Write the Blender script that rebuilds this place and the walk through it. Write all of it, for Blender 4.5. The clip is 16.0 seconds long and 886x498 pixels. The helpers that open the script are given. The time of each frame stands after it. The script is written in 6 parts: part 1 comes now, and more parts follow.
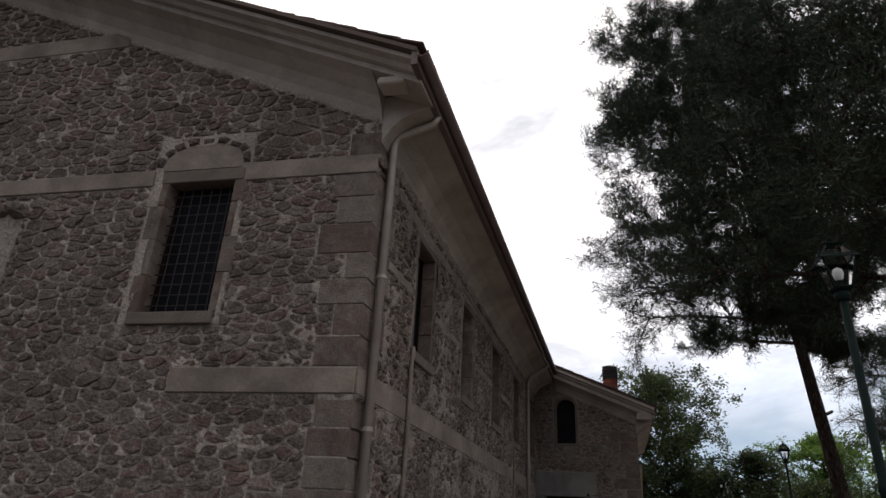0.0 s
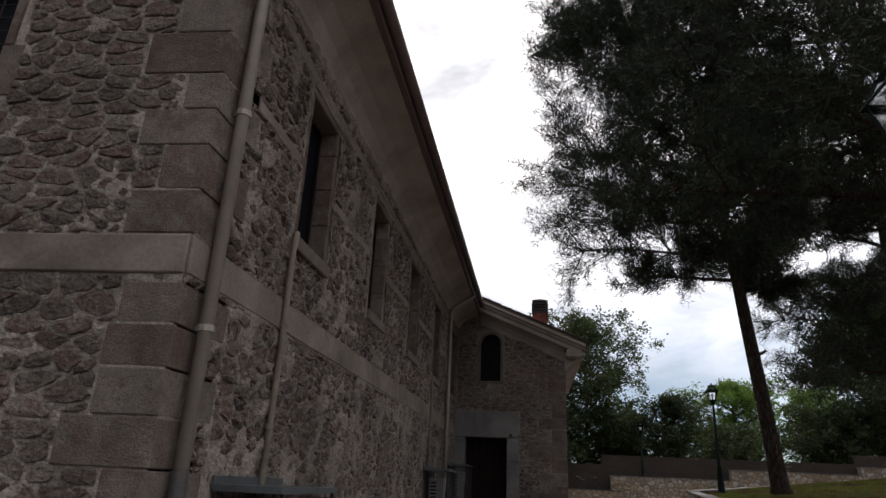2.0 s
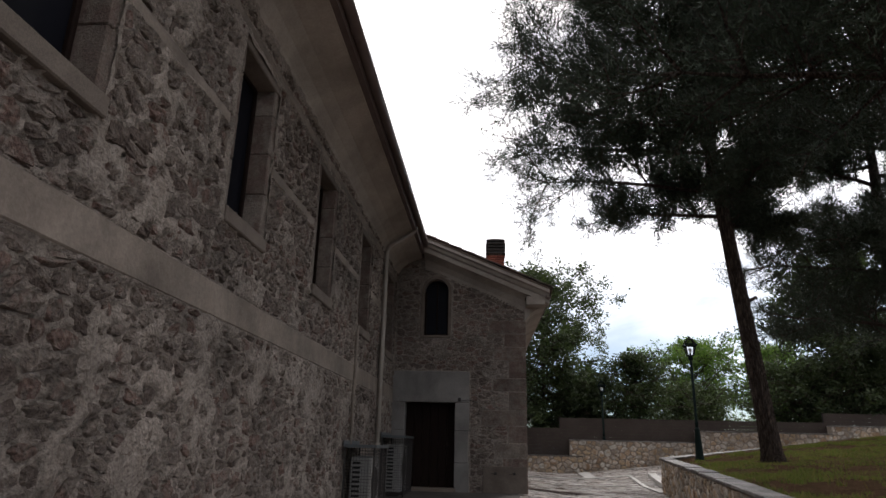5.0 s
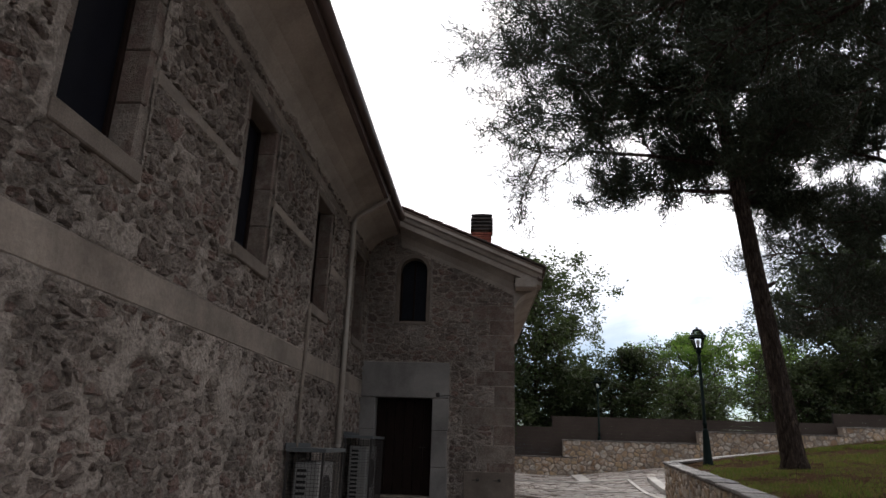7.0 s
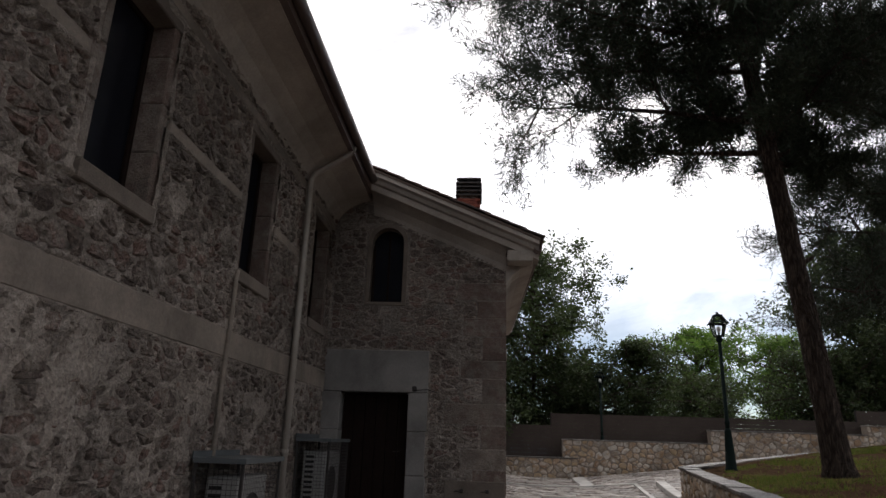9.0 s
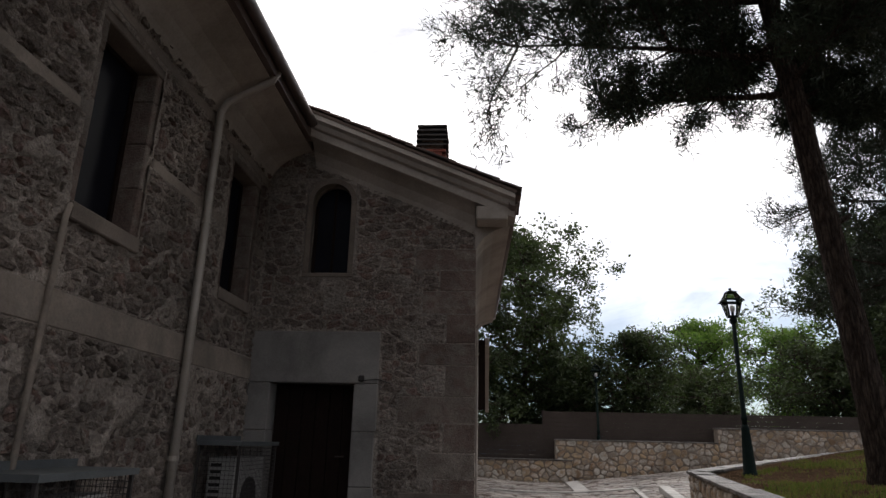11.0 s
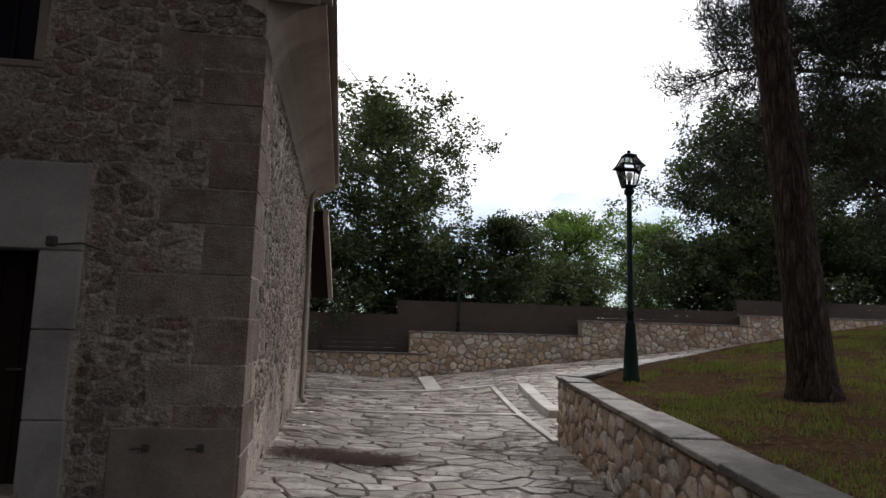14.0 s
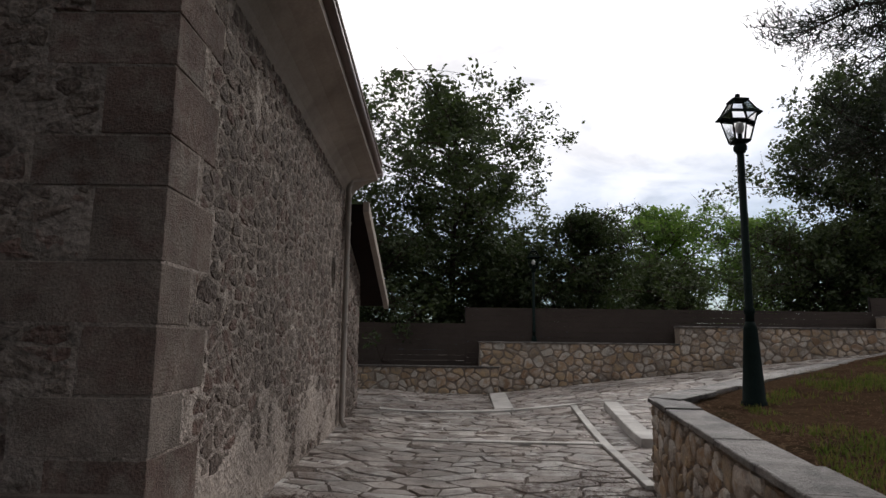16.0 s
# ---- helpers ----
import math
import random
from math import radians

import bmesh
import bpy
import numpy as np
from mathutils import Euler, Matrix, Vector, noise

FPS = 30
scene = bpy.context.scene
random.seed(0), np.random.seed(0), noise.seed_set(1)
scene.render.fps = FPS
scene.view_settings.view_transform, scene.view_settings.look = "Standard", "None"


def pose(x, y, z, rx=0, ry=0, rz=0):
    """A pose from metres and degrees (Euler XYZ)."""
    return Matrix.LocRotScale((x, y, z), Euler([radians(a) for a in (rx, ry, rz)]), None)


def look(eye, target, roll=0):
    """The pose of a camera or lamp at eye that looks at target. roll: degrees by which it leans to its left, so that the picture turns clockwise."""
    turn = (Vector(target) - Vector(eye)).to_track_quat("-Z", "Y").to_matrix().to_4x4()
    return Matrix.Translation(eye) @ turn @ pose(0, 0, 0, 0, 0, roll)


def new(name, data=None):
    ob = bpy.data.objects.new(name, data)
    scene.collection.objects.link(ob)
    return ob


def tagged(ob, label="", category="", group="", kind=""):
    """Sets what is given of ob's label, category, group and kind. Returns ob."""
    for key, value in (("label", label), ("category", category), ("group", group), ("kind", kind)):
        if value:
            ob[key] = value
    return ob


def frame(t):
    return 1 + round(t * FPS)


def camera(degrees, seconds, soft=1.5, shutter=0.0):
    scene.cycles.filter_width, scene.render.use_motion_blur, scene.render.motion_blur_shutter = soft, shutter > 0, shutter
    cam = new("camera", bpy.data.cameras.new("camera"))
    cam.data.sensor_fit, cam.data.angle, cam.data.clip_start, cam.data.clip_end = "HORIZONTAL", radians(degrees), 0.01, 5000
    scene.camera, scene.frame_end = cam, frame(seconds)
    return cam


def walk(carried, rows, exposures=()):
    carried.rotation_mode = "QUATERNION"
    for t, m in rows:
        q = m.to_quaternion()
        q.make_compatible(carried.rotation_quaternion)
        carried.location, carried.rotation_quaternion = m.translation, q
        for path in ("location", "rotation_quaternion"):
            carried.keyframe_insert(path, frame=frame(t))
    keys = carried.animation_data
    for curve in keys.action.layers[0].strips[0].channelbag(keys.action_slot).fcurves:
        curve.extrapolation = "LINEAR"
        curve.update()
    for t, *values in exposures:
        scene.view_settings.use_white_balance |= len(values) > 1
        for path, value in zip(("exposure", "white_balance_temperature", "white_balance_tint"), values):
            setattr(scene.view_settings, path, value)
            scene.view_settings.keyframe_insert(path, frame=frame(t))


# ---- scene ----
cam = camera(69.4, 16.0)
PATH = [
    (0, (0.358, 0.028, 1.478), (-0.216, 1.986, 2.401), 3.1),
    (0.5, (0.259, 0.633, 1.464), (-0.274, 2.602, 2.388), 2.7),
    (1, (0.136, 1.277, 1.472), (-0.371, 3.257, 2.388), 2.9),
    (1.5, (0.067, 1.967, 1.486), (-0.392, 3.973, 2.372), 2.7),
    (2, (0.020, 2.675, 1.551), (-0.319, 4.750, 2.323), 2.7),
    (2.5, (-0.065, 3.325, 1.600), (-0.339, 5.451, 2.252), 2.2),
    (3, (-0.046, 3.922, 1.699), (-0.263, 6.058, 2.337), 2.0),
    (3.5, (-0.156, 4.548, 1.788), (-0.353, 6.688, 2.426), 2.0),
    (4, (-0.172, 5.126, 1.805), (-0.358, 7.263, 2.452), 1.4),
    (4.2, (-0.158, 5.412, 1.824), (-0.339, 7.544, 2.488), 1.0),
    (6.3, (0.132, 7.656, 1.907), (-0.053, 9.790, 2.567), 2.1),
    (6.5, (0.140, 7.899, 1.949), (-0.031, 10.034, 2.607), 1.6),
    (7, (0.180, 8.475, 1.977), (0.015, 10.611, 2.631), 1.8),
    (7.5, (0.260, 9.010, 1.987), (0.094, 11.146, 2.642), 1.7),
    (8, (0.307, 9.643, 2.005), (0.143, 11.780, 2.657), 1.7),
    (8.2, (0.306, 9.867, 2.055), (0.142, 12.005, 2.705), 1.9),
    (10.3, (0.749, 12.421, 2.126), (0.594, 14.562, 2.765), 1.6),
    (10.5, (0.797, 12.648, 2.121), (0.640, 14.787, 2.770), 1.5),
    (11, (0.900, 13.229, 2.134), (0.747, 15.368, 2.782), 1.3),
    (11.5, (0.997, 13.795, 2.157), (0.844, 15.940, 2.787), 1.4),
    (12, (1.105, 14.374, 2.180), (0.956, 16.555, 2.671), 1.4),
    (12.5, (1.242, 15.039, 2.224), (1.238, 17.250, 2.580), 1.6),
    (13, (1.388, 15.690, 2.260), (1.599, 17.903, 2.532), 1.9),
    (13.5, (1.538, 16.257, 2.311), (1.816, 18.463, 2.580), 1.8),
    (14, (1.686, 16.855, 2.326), (1.972, 19.058, 2.614), 1.6),
    (14.5, (1.940, 17.370, 2.350), (2.228, 19.570, 2.640), 1.5),
    (15, (2.103, 17.885, 2.365), (2.378, 19.850, 2.625), 1.4),
    (15.5, (2.244, 18.415, 2.352), (2.480, 20.385, 2.612), 1.1),
    (16, (2.412, 18.990, 2.322), (2.400, 20.970, 2.608), 0.7),
]
walk(cam, [(t, look(eye, target, roll)) for t, eye, target, roll in PATH], exposures=((0, 0.0), (0.5, 0.18), (1, 0.26), (1.5, 0.16), (2.2, -0.06), (3, 0.0), (4, 0.24), (6.5, 0.48), (7.4, 0.32), (8, 0.2), (11, 0.2), (12.5, 0.14), (14, 0.28), (15.5, -0.04), (16, -0.12)))

# ---- light ----
SUN = Vector((0.50, 0.68, 0.56)).normalized()
world = bpy.data.worlds.new("overcast_sky")
scene.world = world
world.use_nodes = True
wt = world.node_tree
wt.nodes.clear()


def node(tree, kind, **values):
    n = tree.nodes.new(kind)
    for k, v in values.items():
        n.inputs[k.replace("_", " ")].default_value = v
    return n


w_out = wt.nodes.new("ShaderNodeOutputWorld")
w_bg = wt.nodes.new("ShaderNodeBackground")
w_sky = wt.nodes.new("ShaderNodeTexSky")
w_sky.sky_type, w_sky.sun_disc = "NISHITA", False
w_sky.sun_elevation = math.asin(SUN.z)
w_sky.sun_rotation = math.atan2(SUN.x, SUN.y)
w_sky.air_density, w_sky.dust_density = 1.0, 0.6
w_co = wt.nodes.new("ShaderNodeTexCoord")
w_map = wt.nodes.new("ShaderNodeMapping")
w_map.inputs["Scale"].default_value = (1.0, 1.0, 2.6)
w_noise = node(wt, "ShaderNodeTexNoise", Scale=2.3, Detail=6.0, Roughness=0.55, Distortion=0.4)
w_ramp = wt.nodes.new("ShaderNodeValToRGB")
w_ramp.color_ramp.elements[0].position, w_ramp.color_ramp.elements[1].position = 0.36, 0.60
w_ramp.color_ramp.elements[0].color, w_ramp.color_ramp.elements[1].color = (0.46, 0.46, 0.46, 1), (1, 1, 1, 1)
# clouds thin out and let blue through low over the trees; they are brightest round the veiled sun
w_dot = wt.nodes.new("ShaderNodeVectorMath")
w_dot.operation = "DOT_PRODUCT"
w_dot.inputs[1].default_value = SUN
w_glow = wt.nodes.new("ShaderNodeMapRange")
w_glow.inputs["From Min"].default_value, w_glow.inputs["From Max"].default_value = -0.6, 0.95
w_glow.inputs["To Min"].default_value, w_glow.inputs["To Max"].default_value = 0.62, 1.85
w_cloud = wt.nodes.new("ShaderNodeVectorMath")
w_cloud.operation = "SCALE"
w_cloud.inputs[0].default_value = (1.0, 0.962, 0.958)
w_blue = wt.nodes.new("ShaderNodeVectorMath")
w_blue.operation = "SCALE"
w_blue.inputs["Scale"].default_value = 0.05
w_mix = wt.nodes.new("ShaderNodeMix")
w_mix.data_type = "RGBA"
wt.links.new(w_co.outputs["Generated"], w_map.inputs["Vector"])
wt.links.new(w_map.outputs["Vector"], w_noise.inputs["Vector"])
wt.links.new(w_noise.outputs["Fac"], w_ramp.inputs["Fac"])
wt.links.new(w_co.outputs["Generated"], w_dot.inputs[0])
wt.links.new(w_dot.outputs["Value"], w_glow.inputs["Value"])
w_puff = node(wt, "ShaderNodeTexNoise", Scale=5.5, Detail=7.0, Roughness=0.6, Distortion=0.6)
w_shade = wt.nodes.new("ShaderNodeMapRange")
w_shade.inputs["From Min"].default_value, w_shade.inputs["From Max"].default_value = 0.36, 0.62
w_shade.inputs["To Min"].default_value, w_shade.inputs["To Max"].default_value = 0.74, 1.16
w_lit = wt.nodes.new("ShaderNodeMath")
w_lit.operation = "MULTIPLY"
wt.links.new(w_map.outputs["Vector"], w_puff.inputs["Vector"])
wt.links.new(w_puff.outputs["Fac"], w_shade.inputs["Value"])
wt.links.new(w_glow.outputs["Result"], w_lit.inputs[0])
wt.links.new(w_shade.outputs["Result"], w_lit.inputs[1])
wt.links.new(w_lit.outputs["Value"], w_cloud.inputs["Scale"])
w_tint = wt.nodes.new("ShaderNodeVectorMath")
w_tint.operation = "MULTIPLY"
w_tint.inputs[1].default_value = (0.72, 0.95, 1.22)
wt.links.new(w_sky.outputs["Color"], w_tint.inputs[0])
wt.links.new(w_tint.outputs["Vector"], w_blue.inputs[0])
w_sep = wt.nodes.new("ShaderNodeSeparateXYZ")
w_low = wt.nodes.new("ShaderNodeMapRange")
w_low.inputs["From Min"].default_value, w_low.inputs["From Max"].default_value = 0.05, 0.42
w_low.inputs["To Min"].default_value, w_low.inputs["To Max"].default_value = 0.12, 1.0
w_cover = wt.nodes.new("ShaderNodeMath")
w_cover.operation = "MULTIPLY"
wt.links.new(w_co.outputs["Generated"], w_sep.inputs["Vector"])
wt.links.new(w_sep.outputs["Z"], w_low.inputs["Value"])
wt.links.new(w_ramp.outputs["Color"], w_cover.inputs[0])
wt.links.new(w_low.outputs["Result"], w_cover.inputs[1])
wt.links.new(w_cover.outputs["Value"], w_mix.inputs["Factor"])
wt.links.new(w_blue.outputs["Vector"], w_mix.inputs["A"])
wt.links.new(w_cloud.outputs["Vector"], w_mix.inputs["B"])
wt.links.new(w_mix.outputs["Result"], w_bg.inputs["Color"])
wt.links.new(w_bg.outputs["Background"], w_out.inputs["Surface"])
w_bg.inputs["Strength"].default_value = 1.02

sun_data = bpy.data.lights.new("sun", "SUN")
sun_data.energy, sun_data.angle, sun_data.color = 1.2, radians(10), (1.0, 0.955, 0.915)
sun_ob = new("sun", sun_data)
sun_ob.matrix_world = look(SUN * 60, (0, 0, 0))

# ---- materials ----


def rgb(c):
    return (*c, 1.0)


def material(name, colors, rough=0.9, metal=0.0, scale=6.0, fine=60.0, bump=0.3, dist=0.01, vary="none", grain=0.25, spec=0.3, stretch=1.0, stain=0.0, stain_scale=0.8):
    """A surface whose colour wanders between colors at two scales; vary: object or island gives each piece a tone of its own."""
    m = bpy.data.materials.new(name)
    m.use_nodes = True
    t = m.node_tree
    b = t.nodes["Principled BSDF"]
    b.inputs["Roughness"].default_value, b.inputs["Metallic"].default_value = rough, metal
    b.inputs["Specular IOR Level"].default_value = spec
    co = t.nodes.new("ShaderNodeTexCoord")
    big = node(t, "ShaderNodeTexNoise", Scale=scale, Detail=5.0, Roughness=0.6)
    small = node(t, "ShaderNodeTexNoise", Scale=fine, Detail=4.0, Roughness=0.65)
    for n in (big, small):
        if stretch == 1.0:
            t.links.new(co.outputs["Object"], n.inputs["Vector"])
        else:
            mp = t.nodes.new("ShaderNodeMapping")
            mp.inputs["Scale"].default_value = (1, 1, stretch)
            t.links.new(co.outputs["Object"], mp.inputs["Vector"])
            t.links.new(mp.outputs["Vector"], n.inputs["Vector"])
    ramp = t.nodes.new("ShaderNodeValToRGB")
    el = ramp.color_ramp.elements
    while len(el) < len(colors):
        el.new(0.5)
    n_c = len(colors)
    for i, c in enumerate(colors):
        el[i].position = 0.25 + 0.5 * i / max(1, n_c - 1) if vary == "none" else i / max(1, n_c - 1)
        el[i].color = rgb(c)
    if vary == "none":
        t.links.new(big.outputs["Fac"], ramp.inputs["Fac"])
    else:
        if vary == "object":
            rnd = t.nodes.new("ShaderNodeObjectInfo").outputs["Random"]
        else:
            rnd = t.nodes.new("ShaderNodeNewGeometry").outputs["Random Per Island"]
        mixv = t.nodes.new("ShaderNodeMath")
        mixv.operation = "MULTIPLY_ADD"
        sub = t.nodes.new("ShaderNodeMath")
        sub.operation = "SUBTRACT"
        sub.inputs[1].default_value = 0.5
        t.links.new(big.outputs["Fac"], sub.inputs[0])
        t.links.new(sub.outputs[0], mixv.inputs[0])
        mixv.inputs[1].default_value = 0.9
        t.links.new(rnd, mixv.inputs[2])
        t.links.new(mixv.outputs[0], ramp.inputs["Fac"])
    mul = t.nodes.new("ShaderNodeMix")
    mul.data_type, mul.blend_type = "RGBA", "MULTIPLY"
    mul.inputs["Factor"].default_value = 1.0
    tone = t.nodes.new("ShaderNodeMapRange")
    tone.inputs["From Min"].default_value, tone.inputs["From Max"].default_value = 0.3, 0.7
    tone.inputs["To Min"].default_value, tone.inputs["To Max"].default_value = 1.0 - grain, 1.0 + grain
    t.links.new(small.outputs["Fac"], tone.inputs["Value"])
    t.links.new(ramp.outputs["Color"], mul.inputs["A"])
    t.links.new(tone.outputs["Result"], mul.inputs["B"])
    last = mul.outputs["Result"]
    if stain:
        wide = node(t, "ShaderNodeTexNoise", Scale=stain_scale, Detail=6.0, Roughness=0.62, Distortion=0.6)
        t.links.new(co.outputs["Object"], wide.inputs["Vector"])
        wr = t.nodes.new("ShaderNodeMapRange")
        wr.inputs["From Min"].default_value, wr.inputs["From Max"].default_value = 0.34, 0.62
        wr.inputs["To Min"].default_value, wr.inputs["To Max"].default_value = 1.0 - stain, 1.0 + stain * 0.35
        t.links.new(wide.outputs["Fac"], wr.inputs["Value"])
        dirt = t.nodes.new("ShaderNodeMix")
        dirt.data_type, dirt.blend_type = "RGBA", "MULTIPLY"
        dirt.inputs["Factor"].default_value = 1.0
        t.links.new(last, dirt.inputs["A"])
        t.links.new(wr.outputs["Result"], dirt.inputs["B"])
        last = dirt.outputs["Result"]
    t.links.new(last, b.inputs["Base Color"])
    if bump:
        add = t.nodes.new("ShaderNodeMath")
        add.operation = "MULTIPLY_ADD"
        add.inputs[1].default_value = 1.6
        t.links.new(big.outputs["Fac"], add.inputs[0])
        t.links.new(small.outputs["Fac"], add.inputs[2])
        bp = node(t, "ShaderNodeBump", Strength=bump, Distance=dist)
        t.links.new(add.outputs[0], bp.inputs["Height"])
        t.links.new(bp.outputs["Normal"], b.inputs["Normal"])
    return m


RUBBLE = [(0.125, 0.094, 0.079), (0.22, 0.180, 0.153), (0.165, 0.129, 0.109), (0.265, 0.222, 0.190), (0.185, 0.116, 0.096), (0.205, 0.167, 0.143), (0.14, 0.108, 0.092)]
M_RUBBLE = material("rubble_stone", RUBBLE, scale=9, fine=26, bump=1.0, dist=0.06, vary="object", grain=0.42, stain=0.3, stain_scale=0.7)
M_RUBBLE_I = material("rubble_stone_small", RUBBLE, scale=9, fine=26, bump=1.0, dist=0.06, vary="island", grain=0.42, stain=0.3, stain_scale=0.7)
M_MORTAR = material("lime_mortar", [(0.235, 0.192, 0.161), (0.335, 0.282, 0.243), (0.27, 0.224, 0.190)], scale=6, fine=26, bump=1.0, dist=0.05, grain=0.36, stain=0.3, stain_scale=0.7)
M_MORTAR_FRONT = material("pale_lime_mortar", [(0.33, 0.274, 0.233), (0.455, 0.39, 0.34), (0.375, 0.317, 0.273)], scale=6, fine=26, bump=1.0, dist=0.05, grain=0.36, stain=0.3, stain_scale=0.7)
# the wall mortar made darker and greyer, for the annexe's south face
M_MORTAR_GREY = material("grey_lime_mortar", [(0.185, 0.155, 0.133), (0.265, 0.226, 0.197), (0.215, 0.181, 0.156)], scale=6, fine=26, bump=1.0, dist=0.05, grain=0.36, stain=0.35, stain_scale=0.9)
M_QUOIN = material("quoin_sandstone", [(0.205, 0.168, 0.142), (0.165, 0.115, 0.096), (0.245, 0.208, 0.178), (0.185, 0.148, 0.125), (0.155, 0.106, 0.088), (0.225, 0.19, 0.163)], scale=6, fine=60, bump=0.9, dist=0.03, vary="object", grain=0.3, stain=0.3, stain_scale=1.3)
M_BAND = material("plaster_band", [(0.195, 0.158, 0.131), (0.275, 0.228, 0.191)], scale=3.0, fine=30, bump=0.6, dist=0.01, grain=0.15, stain=0.35, stain_scale=1.1)
M_COVE = material("cornice_plaster", [(0.36, 0.31, 0.27), (0.45, 0.395, 0.345)], scale=1.2, fine=30, bump=0.15, dist=0.01, grain=0.1, stain=0.3, stain_scale=0.7)
M_SURROUND = material("window_surround_stone", [(0.135, 0.108, 0.09), (0.195, 0.16, 0.134)], scale=2.5, fine=60, bump=0.4, dist=0.01, grain=0.2, stain=0.3, stain_scale=1.2)
M_DOORSTONE = material("grey_door_stone", [(0.165, 0.153, 0.143), (0.225, 0.209, 0.197)], scale=2.5, fine=60, bump=0.3, dist=0.008, grain=0.15, stain=0.3, stain_scale=1.2)
M_IRON = material("dark_iron", [(0.02, 0.02, 0.022), (0.05, 0.04, 0.035)], rough=0.8, metal=0.0, scale=12, bump=0.2, dist=0.003)
M_GLASS = material("dark_window_glass", [(0.005, 0.005, 0.008), (0.011, 0.012, 0.017)], rough=0.5, scale=2, bump=0.0, grain=0.05, spec=0.08)
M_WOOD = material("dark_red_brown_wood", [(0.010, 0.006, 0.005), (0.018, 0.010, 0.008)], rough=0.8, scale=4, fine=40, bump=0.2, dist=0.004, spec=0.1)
M_GUTTER = material("brown_painted_gutter", [(0.13, 0.095, 0.085), (0.19, 0.145, 0.13)], rough=0.45, metal=0.2, scale=3, bump=0.1, dist=0.003, grain=0.1)
M_PIPE = material("beige_drainpipe_metal", [(0.30, 0.26, 0.225), (0.40, 0.35, 0.31)], rough=0.45, metal=0.25, scale=3, bump=0.1, dist=0.003, grain=0.1)
M_PIPE_DARK = material("dark_cast_pipe", [(0.05, 0.045, 0.045), (0.09, 0.08, 0.075)], rough=0.6, metal=0.3, scale=8, bump=0.2, dist=0.003)
M_TILE = material("weathered_roof_tile", [(0.06, 0.05, 0.045), (0.13, 0.085, 0.07), (0.09, 0.075, 0.065)], scale=4, fine=40, bump=0.4, dist=0.01, vary="object")
M_ROOF = material("roof_boards", [(0.10, 0.075, 0.06), (0.14, 0.10, 0.08)], scale=3, bump=0.2)
M_BRICK = material("red_chimney_brick", [(0.26, 0.075, 0.05), (0.33, 0.11, 0.075), (0.20, 0.06, 0.045)], scale=6, fine=60, bump=0.4, dist=0.006, vary="object")
FLAGS = [(0.17, 0.135, 0.115), (0.42, 0.38, 0.35), (0.24, 0.20, 0.175), (0.55, 0.52, 0.49), (0.19, 0.15, 0.13), (0.37, 0.33, 0.30), (0.28, 0.24, 0.21)]
M_PAVE = material("paving_flagstone", FLAGS, rough=0.36, scale=3, fine=45, bump=0.6, dist=0.02, vary="object", grain=0.35, spec=0.5, stain=0.5, stain_scale=0.9)
M_PAVE_I = material("paving_flagstone_far", FLAGS, rough=0.36, scale=3, fine=45, bump=0.6, dist=0.02, vary="island", grain=0.35, spec=0.5, stain=0.5, stain_scale=0.9)
M_GROUND = material("joint_earth", [(0.055, 0.044, 0.036), (0.10, 0.082, 0.07)], scale=2, fine=40, bump=0.5, dist=0.02, spec=0.1)
M_MARBLE = material("pale_marble_strip", [(0.50, 0.48, 0.45), (0.60, 0.58, 0.55)], rough=0.5, scale=3, fine=50, bump=0.2, dist=0.006, vary="object", grain=0.12, spec=0.5, stain=0.35, stain_scale=1.2)
M_BEDSTONE = material("garden_wall_stone", [(0.30, 0.20, 0.13), (0.54, 0.47, 0.40), (0.40, 0.27, 0.165), (0.60, 0.55, 0.49), (0.30, 0.25, 0.205), (0.48, 0.35, 0.22)], scale=5, fine=50, bump=0.6, dist=0.015, vary="object", grain=0.25, stain=0.3, stain_scale=1.0)
M_BEDSTONE_I = material("garden_wall_stone_far", [(0.30, 0.20, 0.13), (0.54, 0.47, 0.40), (0.40, 0.27, 0.165), (0.60, 0.55, 0.49), (0.30, 0.25, 0.205), (0.48, 0.35, 0.22)], scale=5, fine=50, bump=0.6, dist=0.015, vary="island", grain=0.25, stain=0.3, stain_scale=1.0)
M_BEDMORTAR = material("garden_wall_mortar", [(0.20, 0.16, 0.128), (0.31, 0.255, 0.21)], scale=4, fine=50, bump=0.5, dist=0.015)
M_COPING = material("coping_slab", [(0.09, 0.078, 0.07), (0.24, 0.216, 0.20), (0.14, 0.122, 0.11)], rough=0.5, scale=7, fine=45, bump=0.8, dist=0.025, vary="object", grain=0.4, spec=0.5, stain=0.65, stain_scale=2.2)
M_SOIL = material("lawn_soil", [(0.034, 0.023, 0.015), (0.085, 0.053, 0.033), (0.040, 0.032, 0.018)], scale=1.6, fine=24, rough=1.0, bump=0.6, dist=0.03, spec=0.0)
M_GRASS = material("grass_blades", [(0.085, 0.125, 0.03), (0.14, 0.165, 0.05), (0.19, 0.145, 0.07)], rough=0.7, scale=1.2, fine=20, bump=0, vary="island", grain=0.2, spec=0.05)
M_NET = material("brown_fence_screen", [(0.055, 0.042, 0.036), (0.075, 0.058, 0.05)], rough=0.9, scale=1.5, fine=30, bump=0.2, dist=0.005, grain=0.15)
M_GREEN = material("green_painted_iron", [(0.007, 0.013, 0.012), (0.011, 0.019, 0.017)], rough=0.65, scale=8, bump=0.15, dist=0.003, spec=0.05)
